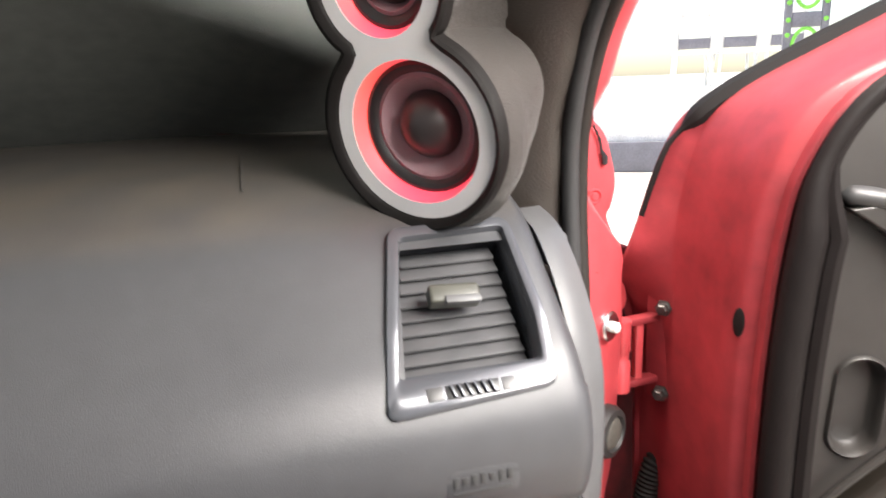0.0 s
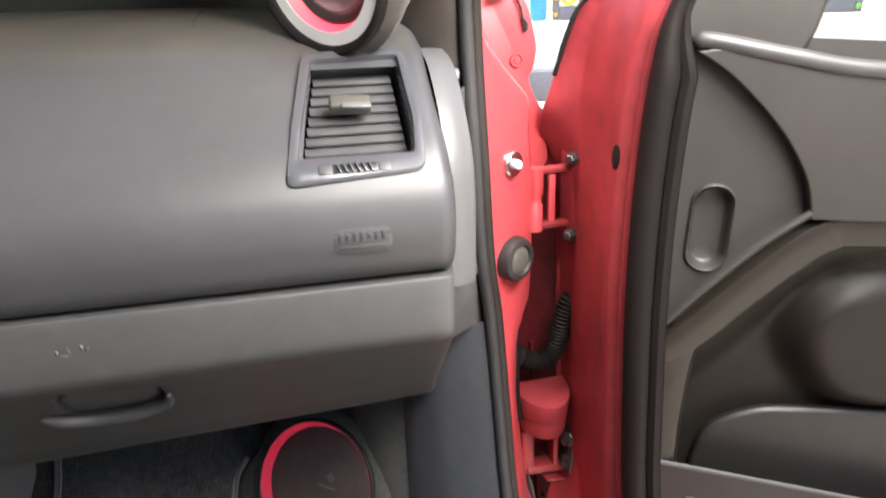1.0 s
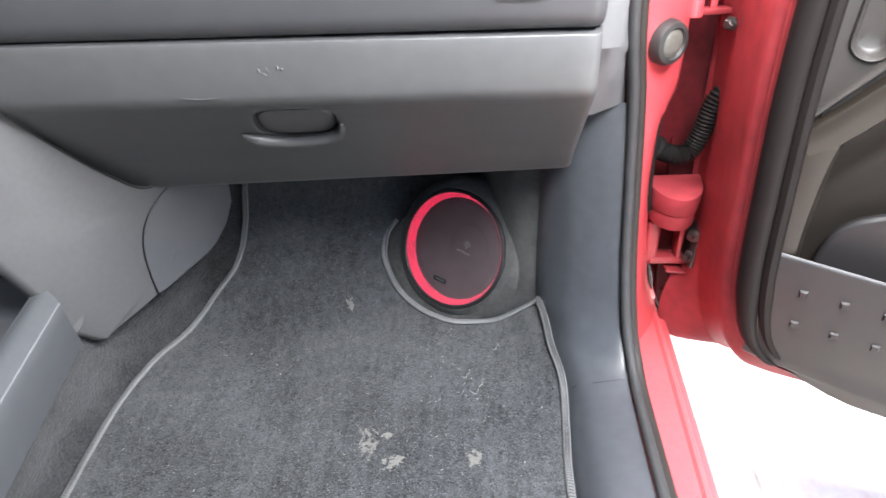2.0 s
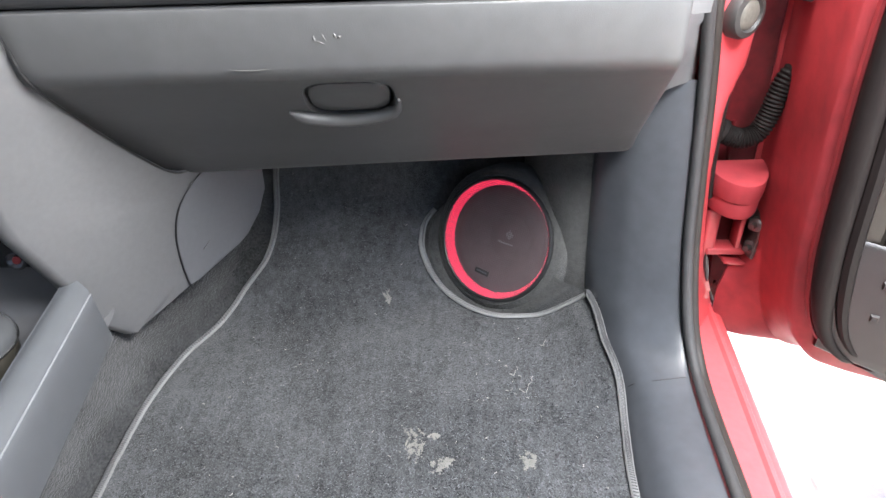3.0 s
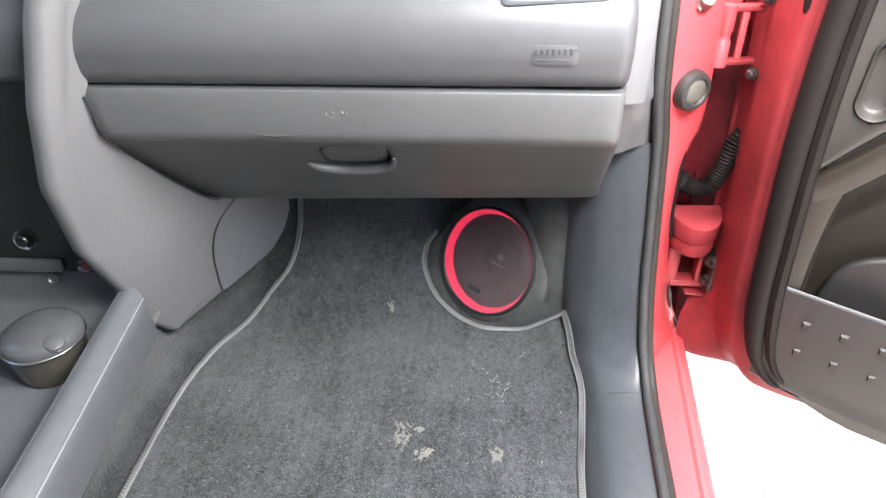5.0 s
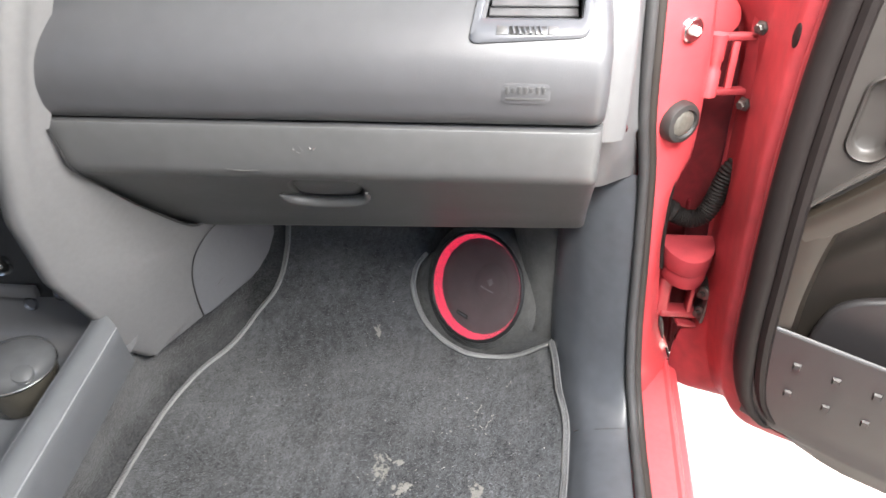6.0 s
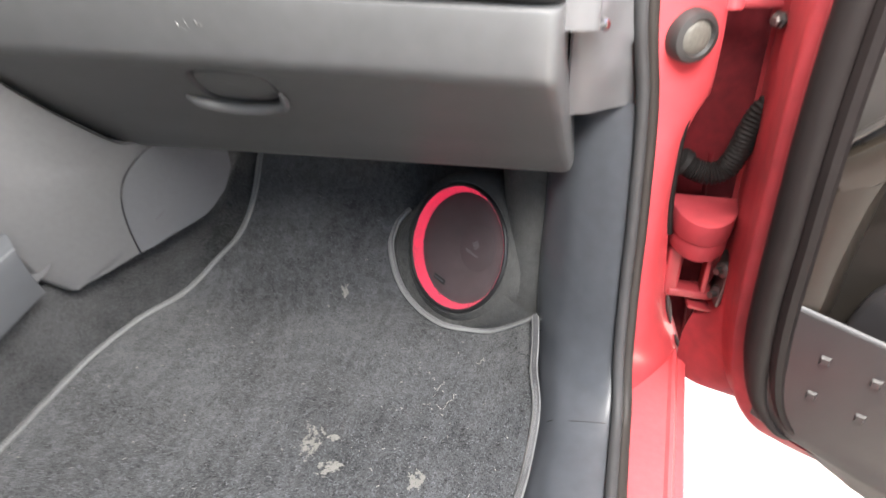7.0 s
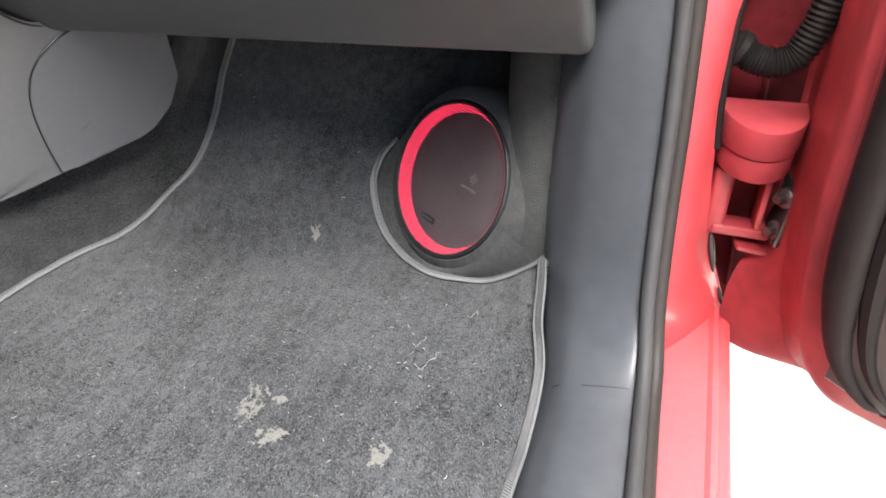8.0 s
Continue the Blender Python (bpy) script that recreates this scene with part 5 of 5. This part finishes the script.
def hinge(z, lower):
    h = thing("hinge", (0.465, 1.44, z), "red painted door hinge with bolts" if not lower else "red lower hinge with a round cap and greasy metal", parent=car)
    if not lower:
        for dz in (0.030, -0.030):
            part("arm", box((0.056, 0.012, 0.007), pose(0.462, 1.438, z + dz, 0, 0, 6), 0.002), DUSTY_SHADED_RED, h)
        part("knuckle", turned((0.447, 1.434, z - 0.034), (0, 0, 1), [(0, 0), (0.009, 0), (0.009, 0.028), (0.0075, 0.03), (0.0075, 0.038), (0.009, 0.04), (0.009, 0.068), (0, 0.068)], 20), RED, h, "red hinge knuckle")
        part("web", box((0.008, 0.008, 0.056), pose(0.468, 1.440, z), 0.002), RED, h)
        part("leaf", box((0.006, 0.03, 0.10), pose(0.490, 1.436, z, 0, 0, 20), 0.002), DUSTY_SHADED_RED, h)
        for dz in (0.0415, -0.0415):
            part("bolt", turned((0.485, 1.428, z + dz), (-0.75, -0.6, 0), [(0.0078, -0.003), (0.0078, 0.0), (0.0055, 0.0012), (0.0055, 0.005), (0.004, 0.0064), (0, 0.0066)], 6), GREASE, h, "grey bolt with a washer")
    else:
        def half_cap(r, lo, hi):
            out = [(0.4665 + r * math.cos(t), 1.466 + 1.55 * r * math.sin(t)) for t in np.linspace(math.pi * 0.97, math.pi * 2.03, 30)]
            return plate(out, hi - lo, lambda a, b, d: (a + 0.02 * d, b - 0.10 * d, z + lo + d + 0.10 * (b - 1.43)), 0.0022)

        part("cap", half_cap(0.0345, -0.022, 0.004), MATT_RED, h, "half-round matt red cap")
        part("cap_base", half_cap(0.0320, -0.044, -0.0225), MATT_RED, h)
        part("bracket", box((0.017, 0.030, 0.064), pose(0.4475, 1.456, z - 0.077), 0.004, seg=3), DUSTY_SHADED_RED, h, "red painted bracket")
        part("bracket_arm", box((0.052, 0.024, 0.010), pose(0.470, 1.453, z - 0.106, 0, 6, 6), 0.003, seg=3), DUSTY_SHADED_RED, h)
        part("bracket_web", box((0.036, 0.008, 0.055), pose(0.470, 1.474, z - 0.076), 0.002), SHADED_RED, h, "inner web, its red darkened for shade")
        part("bracket_post", box((0.006, 0.022, 0.048), pose(0.4835, 1.453, z - 0.078), 0.002), DUSTY_SHADED_RED, h)
        part("link_plate", box((0.005, 0.030, 0.060), pose(0.5005, 1.447, z - 0.082, 0, 6, 8), 0.002), GREASE, h, "greasy metal link plate")
        for dz in (-0.066, -0.098):
            part("link_pin", turned((0.499, 1.4405, z + dz), (-0.8, -0.6, 0.1), [(0.009, -0.004), (0.009, 0.003), (0.0075, 0.0045), (0.0045, 0.005), (0.004, 0.012), (0, 0.0125)], 16), GREASE, h, "greasy metal pin")
        part("lower_tab", box((0.034, 0.022, 0.005), pose(0.486, 1.450, z - 0.123, 0, 12, 6), 0.002), DUSTY_SHADED_RED, h)

hinge(0.700, False)
hinge(0.455, True)

# ---- open door ----
door = thing("door", (0.6, 1.3, 0.3), "red door standing wide open with dark grey plastic inner panel", parent=car)


def dw(u, z, w):
    """The door's frame: u along it from the inner edge, height z, w outwards through its thickness."""
    return Vector((0.558 + 0.912 * u + 0.41 * w, 1.27 - 0.41 * u + 0.912 * w, z))


# stations round the front edge: inner rim, corner, flange, leading edge, as (u, z)
INNER = [(0.60, 0.262), (0.20, 0.287), (0.055, 0.304), (-0.005, 0.312), (-0.034, 0.325), (-0.058, 0.360), (-0.071, 0.43), (-0.076, 0.53), (-0.079, 0.62), (-0.079, 0.70), (-0.077, 0.76), (-0.072, 0.825), (-0.061, 0.88), (-0.027, 0.933), (0.05, 0.972), (0.15, 1.02), (0.30, 1.09)]
CORNER = [(0.60, 0.235), (0.20, 0.246), (0.05, 0.246), (-0.03, 0.243), (-0.070, 0.248), (-0.095, 0.29), (-0.109, 0.37), (-0.115, 0.48), (-0.120, 0.60), (-0.122, 0.68), (-0.122, 0.75), (-0.120, 0.82), (-0.108, 0.885), (-0.082, 0.926), (-0.01, 0.966), (0.08, 1.01), (0.24, 1.085)]
LEAD = [(0.60, 0.225), (0.20, 0.236), (0.05, 0.236), (-0.05, 0.230), (-0.135, 0.226), (-0.150, 0.28), (-0.138, 0.36), (-0.142, 0.48), (-0.145, 0.60), (-0.148, 0.68), (-0.166, 0.76), (-0.154, 0.815), (-0.132, 0.885), (-0.104, 0.922), (-0.033, 0.963), (0.055, 1.005), (0.21, 1.078)]


BEAM_LINE = [(0.95, 0.701), (0.4, 0.705), (0.13, 0.705), (0.085, 0.699), (0.055, 0.676), (0.02, 0.641), (-0.012, 0.606), (-0.042, 0.577)]


def build_door():
    n = 90
    inn, cor, lead = (cr([(a, b, 0) for a, b in t], n) for t in (INNER, CORNER, LEAD))
    rows = []
    for i, c, l in zip(inn, cor, lead):
        m = i.lerp(c, 0.5)
        far = 0.128 + 0.040 * min(1, max(0, (0.79 - l.y) / 0.05)) * min(1, max(0, (l.y - 0.31) / 0.05))
        rows.append([dw(i.x + 0.03, i.y, 0.012), dw(i.x + 0.004, i.y, 0.010), dw(i.x, i.y, 0.004), dw(i.x - 0.003, i.y, 0.006), dw(i.x - 0.0045, i.y, 0.016), dw(*i.lerp(c, 0.28).xy, 0.0195), dw(*i.lerp(c, 0.36).xy, 0.024), dw(*m.xy, 0.052), dw(*i.lerp(c, 0.85).xy, 0.096),
                     dw(c.x, c.y, 0.106), dw(c.x - 0.002, c.y, 0.112), dw(*c.lerp(l, 0.15).xy, 0.115), dw(*c.lerp(l, 0.8).xy, far - 0.003), dw(*l.xy, far), dw(l.x - 0.001, l.y, far + 0.006), dw(l.x + 0.01, l.y, far + 0.01), dw(l.x + 0.05, l.y + 0.002, far + 0.012)])
    part("door_frame", grid(rows), DUSTY_SHADED_RED, door, "red painted door edge with dusty folds, shade put into its red")
    # outer skin
    rows = []
    for l in lead[int(n * 0.2):int(n * 0.83)]:
        rows.append([dw(l.x + 0.049 + (0.95 - l.x) * f, min(l.y + 0.002, 0.79), 0.185 + 0.02 * math.sin(math.pi * f)) for f in np.linspace(0, 1, 8)])
    part("outer_skin", grid(rows), RED, door)
    # Unseen sheet added inside the door so its ground shadow is solid.
    part("door_sun_stop", grid([[dw(u, 0.31, w) for w in (0.065, 0.12, 0.19)] for u in (0.03, 0.4, 0.95)]), DUSTY_SHADED_RED, door)
    # rubber at the top of the leading edge
    k0 = int(n * 0.70)
    strip = [dw(l.x + 0.006 * min(1, max(0.0, (i - 5) / 4)), l.y - 0.005 * min(1, max(0.0, (i - 5) / 4)), 0.124) for i, l in enumerate(lead[k0:])]
    part("edge_rubber", tube(strip, [0.0025 + 0.0085 * min(1, max(0, (i - 7) / 2)) + 0.0008 * noise.noise((i * 1.7, 0.2, 0)) for i in range(len(strip))], 8, flat=1.0), RUBBER, door, "black weathered edge rubber")
    plug = turned((0.4845, 1.330, 0.762), (-0.968, -0.248, 0.03), [(0.0, 0.0022), (0.0085, 0.0028), (0.0112, 0.002), (0.0120, -0.001)], 24)
    along = Vector((-0.248, 0.968, 0))
    for v in plug.verts:
        v.co -= along * (v.co - Vector((0.4845, 1.330, 0.762))).dot(along) * 0.55
    part("frame_plug", plug, RUBBER, door, "small black oval plug")
    # gasket
    def slim(v):
        """The gasket thins out above the belt line."""
        return 1 - 0.62 * min(1, max(0, (v.y - 0.835) / 0.05))

    run = inn[10:]
    path = [dw(i.x + 0.012 * slim(i), i.y, -0.004 + 0.026 * min(1, max(0, (12 - k) / 7)) ** 1.3) for k, i in enumerate(run)]
    part("weatherstrip", tube(path, [0.003 + 0.0095 * slim(i) * min(1, max(0, (k - 12) / 10)) for k, i in enumerate(run)], 10, flat=0.8, up=(0.41, 0.912, 0)), GASKET, door, "black rubber weatherstrip")
    path = [dw(i.x + 0.030 * slim(i), i.y, -0.002 + 0.030 * min(1, max(0, (14 - k) / 7)) ** 1.3) for k, i in enumerate(run)]
    part("weatherstrip_lip", tube(path, [0.002 + 0.006 * slim(i) * min(1, max(0, (k - 12) / 10)) for k, i in enumerate(run)], 8, up=(0.41, 0.912, 0)), GASKET, door)
    # inner panel behind everything
    back = [(v.x + 0.030, v.y + 0.004) for v in inn if 0.575 < v.y < 0.868 and v.x < 0] + [(0.95, 0.80), (0.95, 0.705), (0.13, 0.708), (0.07, 0.699), (0.035, 0.664), (-0.005, 0.618), (-0.036, 0.582)]
    slot = [(-0.0105 + 0.0165 * math.cos(t) + 0.0011 * math.copysign(1, math.sin(t)), 0.702 + 0.0165 * math.sin(t) + math.copysign(0.0215, math.sin(t))) for t in np.linspace(0.02, 2 * math.pi + 0.02, 45)[:-1]]
    cx, cz = -0.0105, 0.702
    bm = bmesh.new()
    edges = []
    for pts in (back, [(cx + (a - cx) * 1.12, cz + (b - cz) * 1.06) for a, b in slot]):
        vs = [bm.verts.new(dw(a, b, 0.010)) for a, b in pts]
        edges += [bm.edges.new((vs[i], vs[(i + 1) % len(vs)])) for i in range(len(vs))]
    bmesh.ops.triangle_fill(bm, edges=edges, use_dissolve=False, normal=dw(0, 0, -1) - dw(0, 0, 0))
    part("inner_panel", bm, DOORP, door, "dark grey plastic inner panel", face=dw(0, 0, -1) - dw(0, 0, 0))
    # deep hollow below the beam, swelling out over the loudspeaker
    line = [Vector((a, b, 0)) for a, b in BEAM_LINE]

    def hollow(u, z):
        p = Vector((u, z, 0))
        d = 1.0
        for a, b in zip(line, line[1:]):
            f = min(1, max(0, (p - a).dot(b - a) / (b - a).length_squared))
            d = min(d, (p - a.lerp(b, f)).length)
        f = min(1, max(0, d / 0.07))
        w = 0.004 + 0.050 * f * f * (3 - 2 * f)
        e = math.hypot(min(0, u - 0.155), (z - 0.600) * (1.0 if z < 0.6 else 1.3)) / 0.098
        g = min(1, max(0, (1 - e) / 0.42))
        return w - 0.038 * g * g * (3 - 2 * g) * f

    us = list(np.linspace(-0.044, 0.30, 60)) + [0.4, 0.6, 0.95]
    part("door_hollow", grid([[dw(u, z, hollow(u, z)) for u in us] for z in np.linspace(0.40, 0.712, 44)]), HOLLOW, door, "dark smooth hollow with a rounded bulge", face=dw(0, 0, -1) - dw(0, 0, 0))
    # proud upper panel with its curved front edge
    up = flat_curve([(-0.036, 0.853), (-0.005, 0.831), (0.034, 0.79), (0.058, 0.75), (0.066, 0.716)], 24) + [(0.95, 0.70), (0.95, 0.80), (0.6, 0.81), (0.3, 0.822), (0.105, 0.836), (0.035, 0.848), (-0.01, 0.857)]
    rounded(part("upper_panel", plate(up, 0.03, lambda a, b, d: dw(a, b, -0.006 + d)), DOORP, door, "raised grey upper panel"), 0.006, 3)
    belt = cr([dw(-0.040, 0.862, 0.004), dw(-0.02, 0.860, -0.001), dw(0.035, 0.848, -0.003), dw(0.105, 0.836, -0.003), dw(0.3, 0.822, -0.003), dw(0.95, 0.80, -0.003)], 50)
    part("belt_moulding", tube(belt, [0.003 + 0.0045 * min(1, i / 5) for i in range(50)], 10), LIGHTSTRIP, door, "pale satin belt moulding")
    # triangular cover at the front of the window
    sail = [(-0.054, 0.862), (-0.01, 0.858), (0.030, 0.845), (0.046, 0.852), (0.052, 0.866), (0.062, 0.905), (0.084, 0.984), (0.052, 0.966), (0.0, 0.943), (-0.030, 0.922), (-0.050, 0.893)]
    rounded(part("mirror_cover", plate(sail, 0.02, lambda a, b, d: dw(a, b, 0.0 + d)), DOORP, door, "grey plastic triangular mirror cover"), 0.004, 2)
    # pull slot
    rows = []
    for k, kz, w in ((1.16, 1.08, 0.0105), (1.12, 1.06, 0.0075), (1.06, 1.03, 0.0065), (1.0, 1.0, 0.008), (0.93, 0.96, 0.014), (0.86, 0.92, 0.019), (0.75, 0.85, 0.021), (0.4, 0.5, 0.021), (0.0, 0.0, 0.021)):
        rows.append([dw(cx + (a - cx) * k, cz + (b - cz) * kz, w) for a, b in slot])
    part("pull_slot", grid(rows, close=True), DOORP, door, "oval moulded pull slot")
    # armrest beam: along the door, then down to the pocket
    def strip(name, pts, section, mat, label):
        flat = cr([(a, b, 0) for a, b in pts], 60)
        rows = []
        for k, p in enumerate(flat):
            t = (flat[min(k + 1, 59)] - flat[max(k - 1, 0)]).normalized()
            n = Vector((-t.y, t.x, 0))
            rows.append([dw(p.x + n.x * o, p.y + n.y * o, w) for o, w in section])
        return part(name, grid(rows), mat, door, label)

    strip("armrest_beam", BEAM_LINE, [(-0.018, 0.014), (-0.0175, 0.004), (-0.015, -0.0015), (-0.011, -0.003), (0.0, 0.0), (0.008, 0.002), (0.0135, 0.004), (0.0165, 0.009), (0.018, 0.03)], BEAM, "brownish grey armrest beam")
    strip("beam_leg", [(-0.014, 0.606), (-0.022, 0.57), (-0.026, 0.53), (-0.028, 0.49), (-0.028, 0.44)], [(-0.024, 0.02), (-0.022, 0.006), (-0.017, 0.002), (-0.004, 0.003), (0.006, 0.006), (0.011, 0.014), (0.014, 0.05)], BEAM, "brownish foot of the beam")
    ridge = cr([dw(0.066, 0.722, -0.004), dw(0.030, 0.692, -0.002), dw(-0.014, 0.645, 0.001), dw(-0.050, 0.602, 0.003)], 24)
    part("beam_ridge", tube(ridge, 0.0030, 8), DOORP, door, "dark ridge along the beam")
    # map pocket
    rows = []
    for u in np.linspace(-0.046, 0.9, 40):
        zt = 0.462 - 0.13 * (u + 0.046) if u < 0.2 else 0.430 - 0.02 * (u - 0.2)
        zb = lerp_table([(-0.05, 0.326), (-0.03, 0.318), (0.055, 0.306), (0.2, 0.288), (0.9, 0.262)], u)[0]
        d = 0.002
        k = min(1, max(0, (u + 0.03) / 0.11))
        k = k * k * (3 - 2 * k)
        rows.append([dw(u, zb - 0.01 - 0.018 * k, 0.06), dw(u, zb - 0.008 - 0.016 * k, 0.020 - 0.012 * k), dw(u, zb - 0.004 - 0.012 * k, 0.012 - 0.014 * k), dw(u, zb - 0.006 * k, 0.008 - 0.011 * k), dw(u, zb + 0.001, 0.004 - 0.008 * k), dw(u, zb + 0.005, -0.004 * k), dw(u, zb + 0.014, -d * 0.5), dw(u, zb + 0.03, -d), dw(u, (zb + zt) / 2, -d - 0.001), dw(u, zt - 0.006, -d), dw(u, zt - 0.001, -d + 0.001), dw(u, zt, -d + 0.004), dw(u, zt - 0.002, -d + 0.007), dw(u, zt - 0.02, -d + 0.008), dw(u, zb + 0.03, -d + 0.01)])
    part("map_pocket", grid(rows), POCKET, door, "dark grey map pocket with a studded front")
    part("pocket_edge", tube([r[11] for r in rows], 0.0020, 8), SIDE, door, "paler grey pocket edge")
    hump = flat_curve([(0.0, 0.44), (0.012, 0.480), (0.045, 0.503), (0.10, 0.512), (0.3, 0.515), (0.6, 0.515)], 30) + [(0.6, 0.40), (0.0, 0.40)]
    rounded(part("pocket_back", plate(hump, 0.012, lambda a, b, d: dw(a, b, 0.034 + d)), POCKET, door, "grey back of the pocket"), 0.004, 2)
    stud = bmesh.new()
    box((0.010, 0.010, 0.006), Matrix(), 0, stud)
    for v in stud.verts:
        if v.co.z > 0:
            v.co.x *= 0.6
            v.co.y *= 0.6
    me = bpy.data.meshes.new("stud")
    stud.to_mesh(me)
    stud.free()
    me.materials.append(POCKET)
    turn = Matrix(((0.912, 0, -0.41), (-0.41, 0, -0.912), (0, 1, 0))).to_4x4()
    for row in (0, 1):
        for k in range(9):
            u = -0.005 + 0.0395 * k
            z = (0.421 - 0.004 * k) - 0.040 * row
            ob = new("stud", me)
            ob.parent = door
            ob.matrix_parent_inverse = Matrix.Translation(door.location).inverted()
            ob.matrix_basis = Matrix.Translation(dw(u, z, -0.003)) @ turn
    glass = part("window_pane", plate([(0.05, 0.84), (0.9, 0.80), (0.9, 1.3), (0.5, 1.3), (0.085, 0.99)], 0.004, lambda a, b, d: dw(a, b, 0.06 + d)), GLASS, door, "clear wound-up window")
    glass.visible_shadow = False


build_door()


# ---- yard ----
def build_yard():
    slab_w, slab_d, gap = 0.46, 0.46, 0.002
    me = bpy.data.meshes.new("paving_slab")
    bm = box((slab_w - gap, slab_d - gap, 0.03), Matrix(), 0.003, seg=1)
    bm.to_mesh(me)
    bm.free()
    me.materials.append(PAVER)
    turn = radians(-3)
    rnd = random.Random(4)
    for i in range(-1, 14):
        for j in range(-6, 12):
            x, y = slab_w * i, slab_d * j
            px, py = 0.634 + x * math.cos(turn) - y * math.sin(turn), 1.548 + x * math.sin(turn) + y * math.cos(turn)
            ob = new("paving_slab", me)
            ob.parent = ground
            ob.matrix_basis = pose(px + slab_w / 2, py - slab_d / 2, -0.015 + rnd.uniform(-0.001, 0.001), rnd.uniform(-0.1, 0.1), rnd.uniform(-0.1, 0.1), -3)


build_yard()
# ---- across the yard ----
AWAY = pose(3.9, 7.0, 0, 0, 0, -30)
low_wall = thing("low_wall", (3.9, 7.0, 0), "pale rendered terrace wall with a worn grey foot", "wall", kind="structure")
part("wall_face", box((16, 0.25, 0.79), AWAY @ pose(0, 0.15, 0.395), 0.02), RENDERED, low_wall)
part("wall_foot", box((16, 0.08, 0.30), AWAY @ pose(0, -0.02, 0.15), 0.01), GREYP, low_wall, "grey worn foot of the wall")


def play_panel(place, board, rim, wide, label):
    """A climbing-frame panel with an arch and round holes, rimmed in colour."""
    m = AWAY @ place
    p = thing("play_panel", m.translation, label, "play panel", "play panels on the terrace")
    bm = bmesh.new()
    edge = wide / 2 - 0.035
    for x in (-edge, edge):
        box((0.07, 0.05, 1.3), m @ pose(x, 0, 0.65), 0.01, bm)
    for z in (0.07, 0.62, 1.23):
        box((wide - 0.14, 0.05, 0.14), m @ pose(0, 0, z), 0.01, bm)
    part("board", bm, board, p)
    w = wide / 2 - 0.08
    for z in (0.35, 0.92):
        path = [m @ Vector((w * math.cos(t), -0.02, z + 0.19 * math.sin(t))) for t in np.linspace(0, 2 * math.pi, 25)[:-1]]
        part("hole_rim", tube(path, 0.018, 8, closed=True), rim, p)
    for x in (-edge, edge):
        for z in (0.06, 0.22, 0.48, 0.62, 0.78, 1.05, 1.22):
            part("knob", turned(m @ Vector((x, -0.03, z)), m.to_3x3() @ Vector((0, -1, 0)), [(0.024, 0), (0.02, 0.015), (0, 0.018)], 12), rim, p)
    return p


play_panel(pose(-0.92, 0.32, 0.79), GREYP, YELLOW, 0.34, "grey plastic play panel with yellow rims round its holes")
play_panel(pose(-0.60, 0.36, 0.79, 0, 0, 12), WHITEP, OCHRE, 0.28, "pale plastic play panel with ochre rims round its holes")
play_panel(pose(1.60, 0.32, 0.79), GREYP, GREEN, 0.40, "grey plastic play panel with green rims round its holes")
post = thing("post", (AWAY @ Vector((-1.24, 0.32, 0.79))), "bright blue plastic post on the terrace", "post")
part("shaft", box((0.17, 0.12, 1.5), AWAY @ pose(-1.24, 0.32, 1.54), 0.03), BLUE, post)


def terrace_chair(place):
    m = AWAY @ place
    c = thing("terrace_chair", m.translation, "white plastic terrace chair with a slatted back", "chair", "terrace chairs")
    part("seat", box((0.46, 0.44, 0.04), m @ pose(0, 0, 0.43), 0.015), WHITEP, c)
    for x in (-0.2, 0.2):
        for y in (-0.18, 0.18):
            part("leg", tube([m @ Vector((x, y, 0.42)), m @ Vector((x * 1.15, y * 1.15, 0))], 0.02, 8), WHITEP, c)
        part("back_post", tube([m @ Vector((x, 0.2, 0.42)), m @ Vector((x, 0.24, 0.70)), m @ Vector((x * 0.9, 0.30, 0.92))], 0.02, 8), WHITEP, c)
    for z, tall in ((0.53, 0.13), (0.72, 0.06), (0.86, 0.07)):
        part("back_slat", box((0.38, 0.02, tall), m @ pose(0, 0.25, z, -10), 0.008), WHITEP if z > 0.6 else GREYP, c)


for _x in (0.80, 1.32, 1.84):
    terrace_chair(pose(_x, 2.5, 0.78, 0, 0, 174 + 8 * _x))
# A pale wall added out of view, to the right of the car.
unseen_wall = part("unseen_wall", box((0.3, 10, 2.8), pose(4.4, -4.0, 1.4), 0.01), RENDERED, None, "", False)
tagged(unseen_wall, "unseen pale rendered wall added beside the yard", "wall", kind="structure")
terrace = part("terrace", box((16, 6, 0.78), AWAY @ pose(0, 3.27, 0.39), 0.02), RENDERED, None, "", False)
tagged(terrace, "pale paved terrace behind the low wall", "terrace", kind="structure")
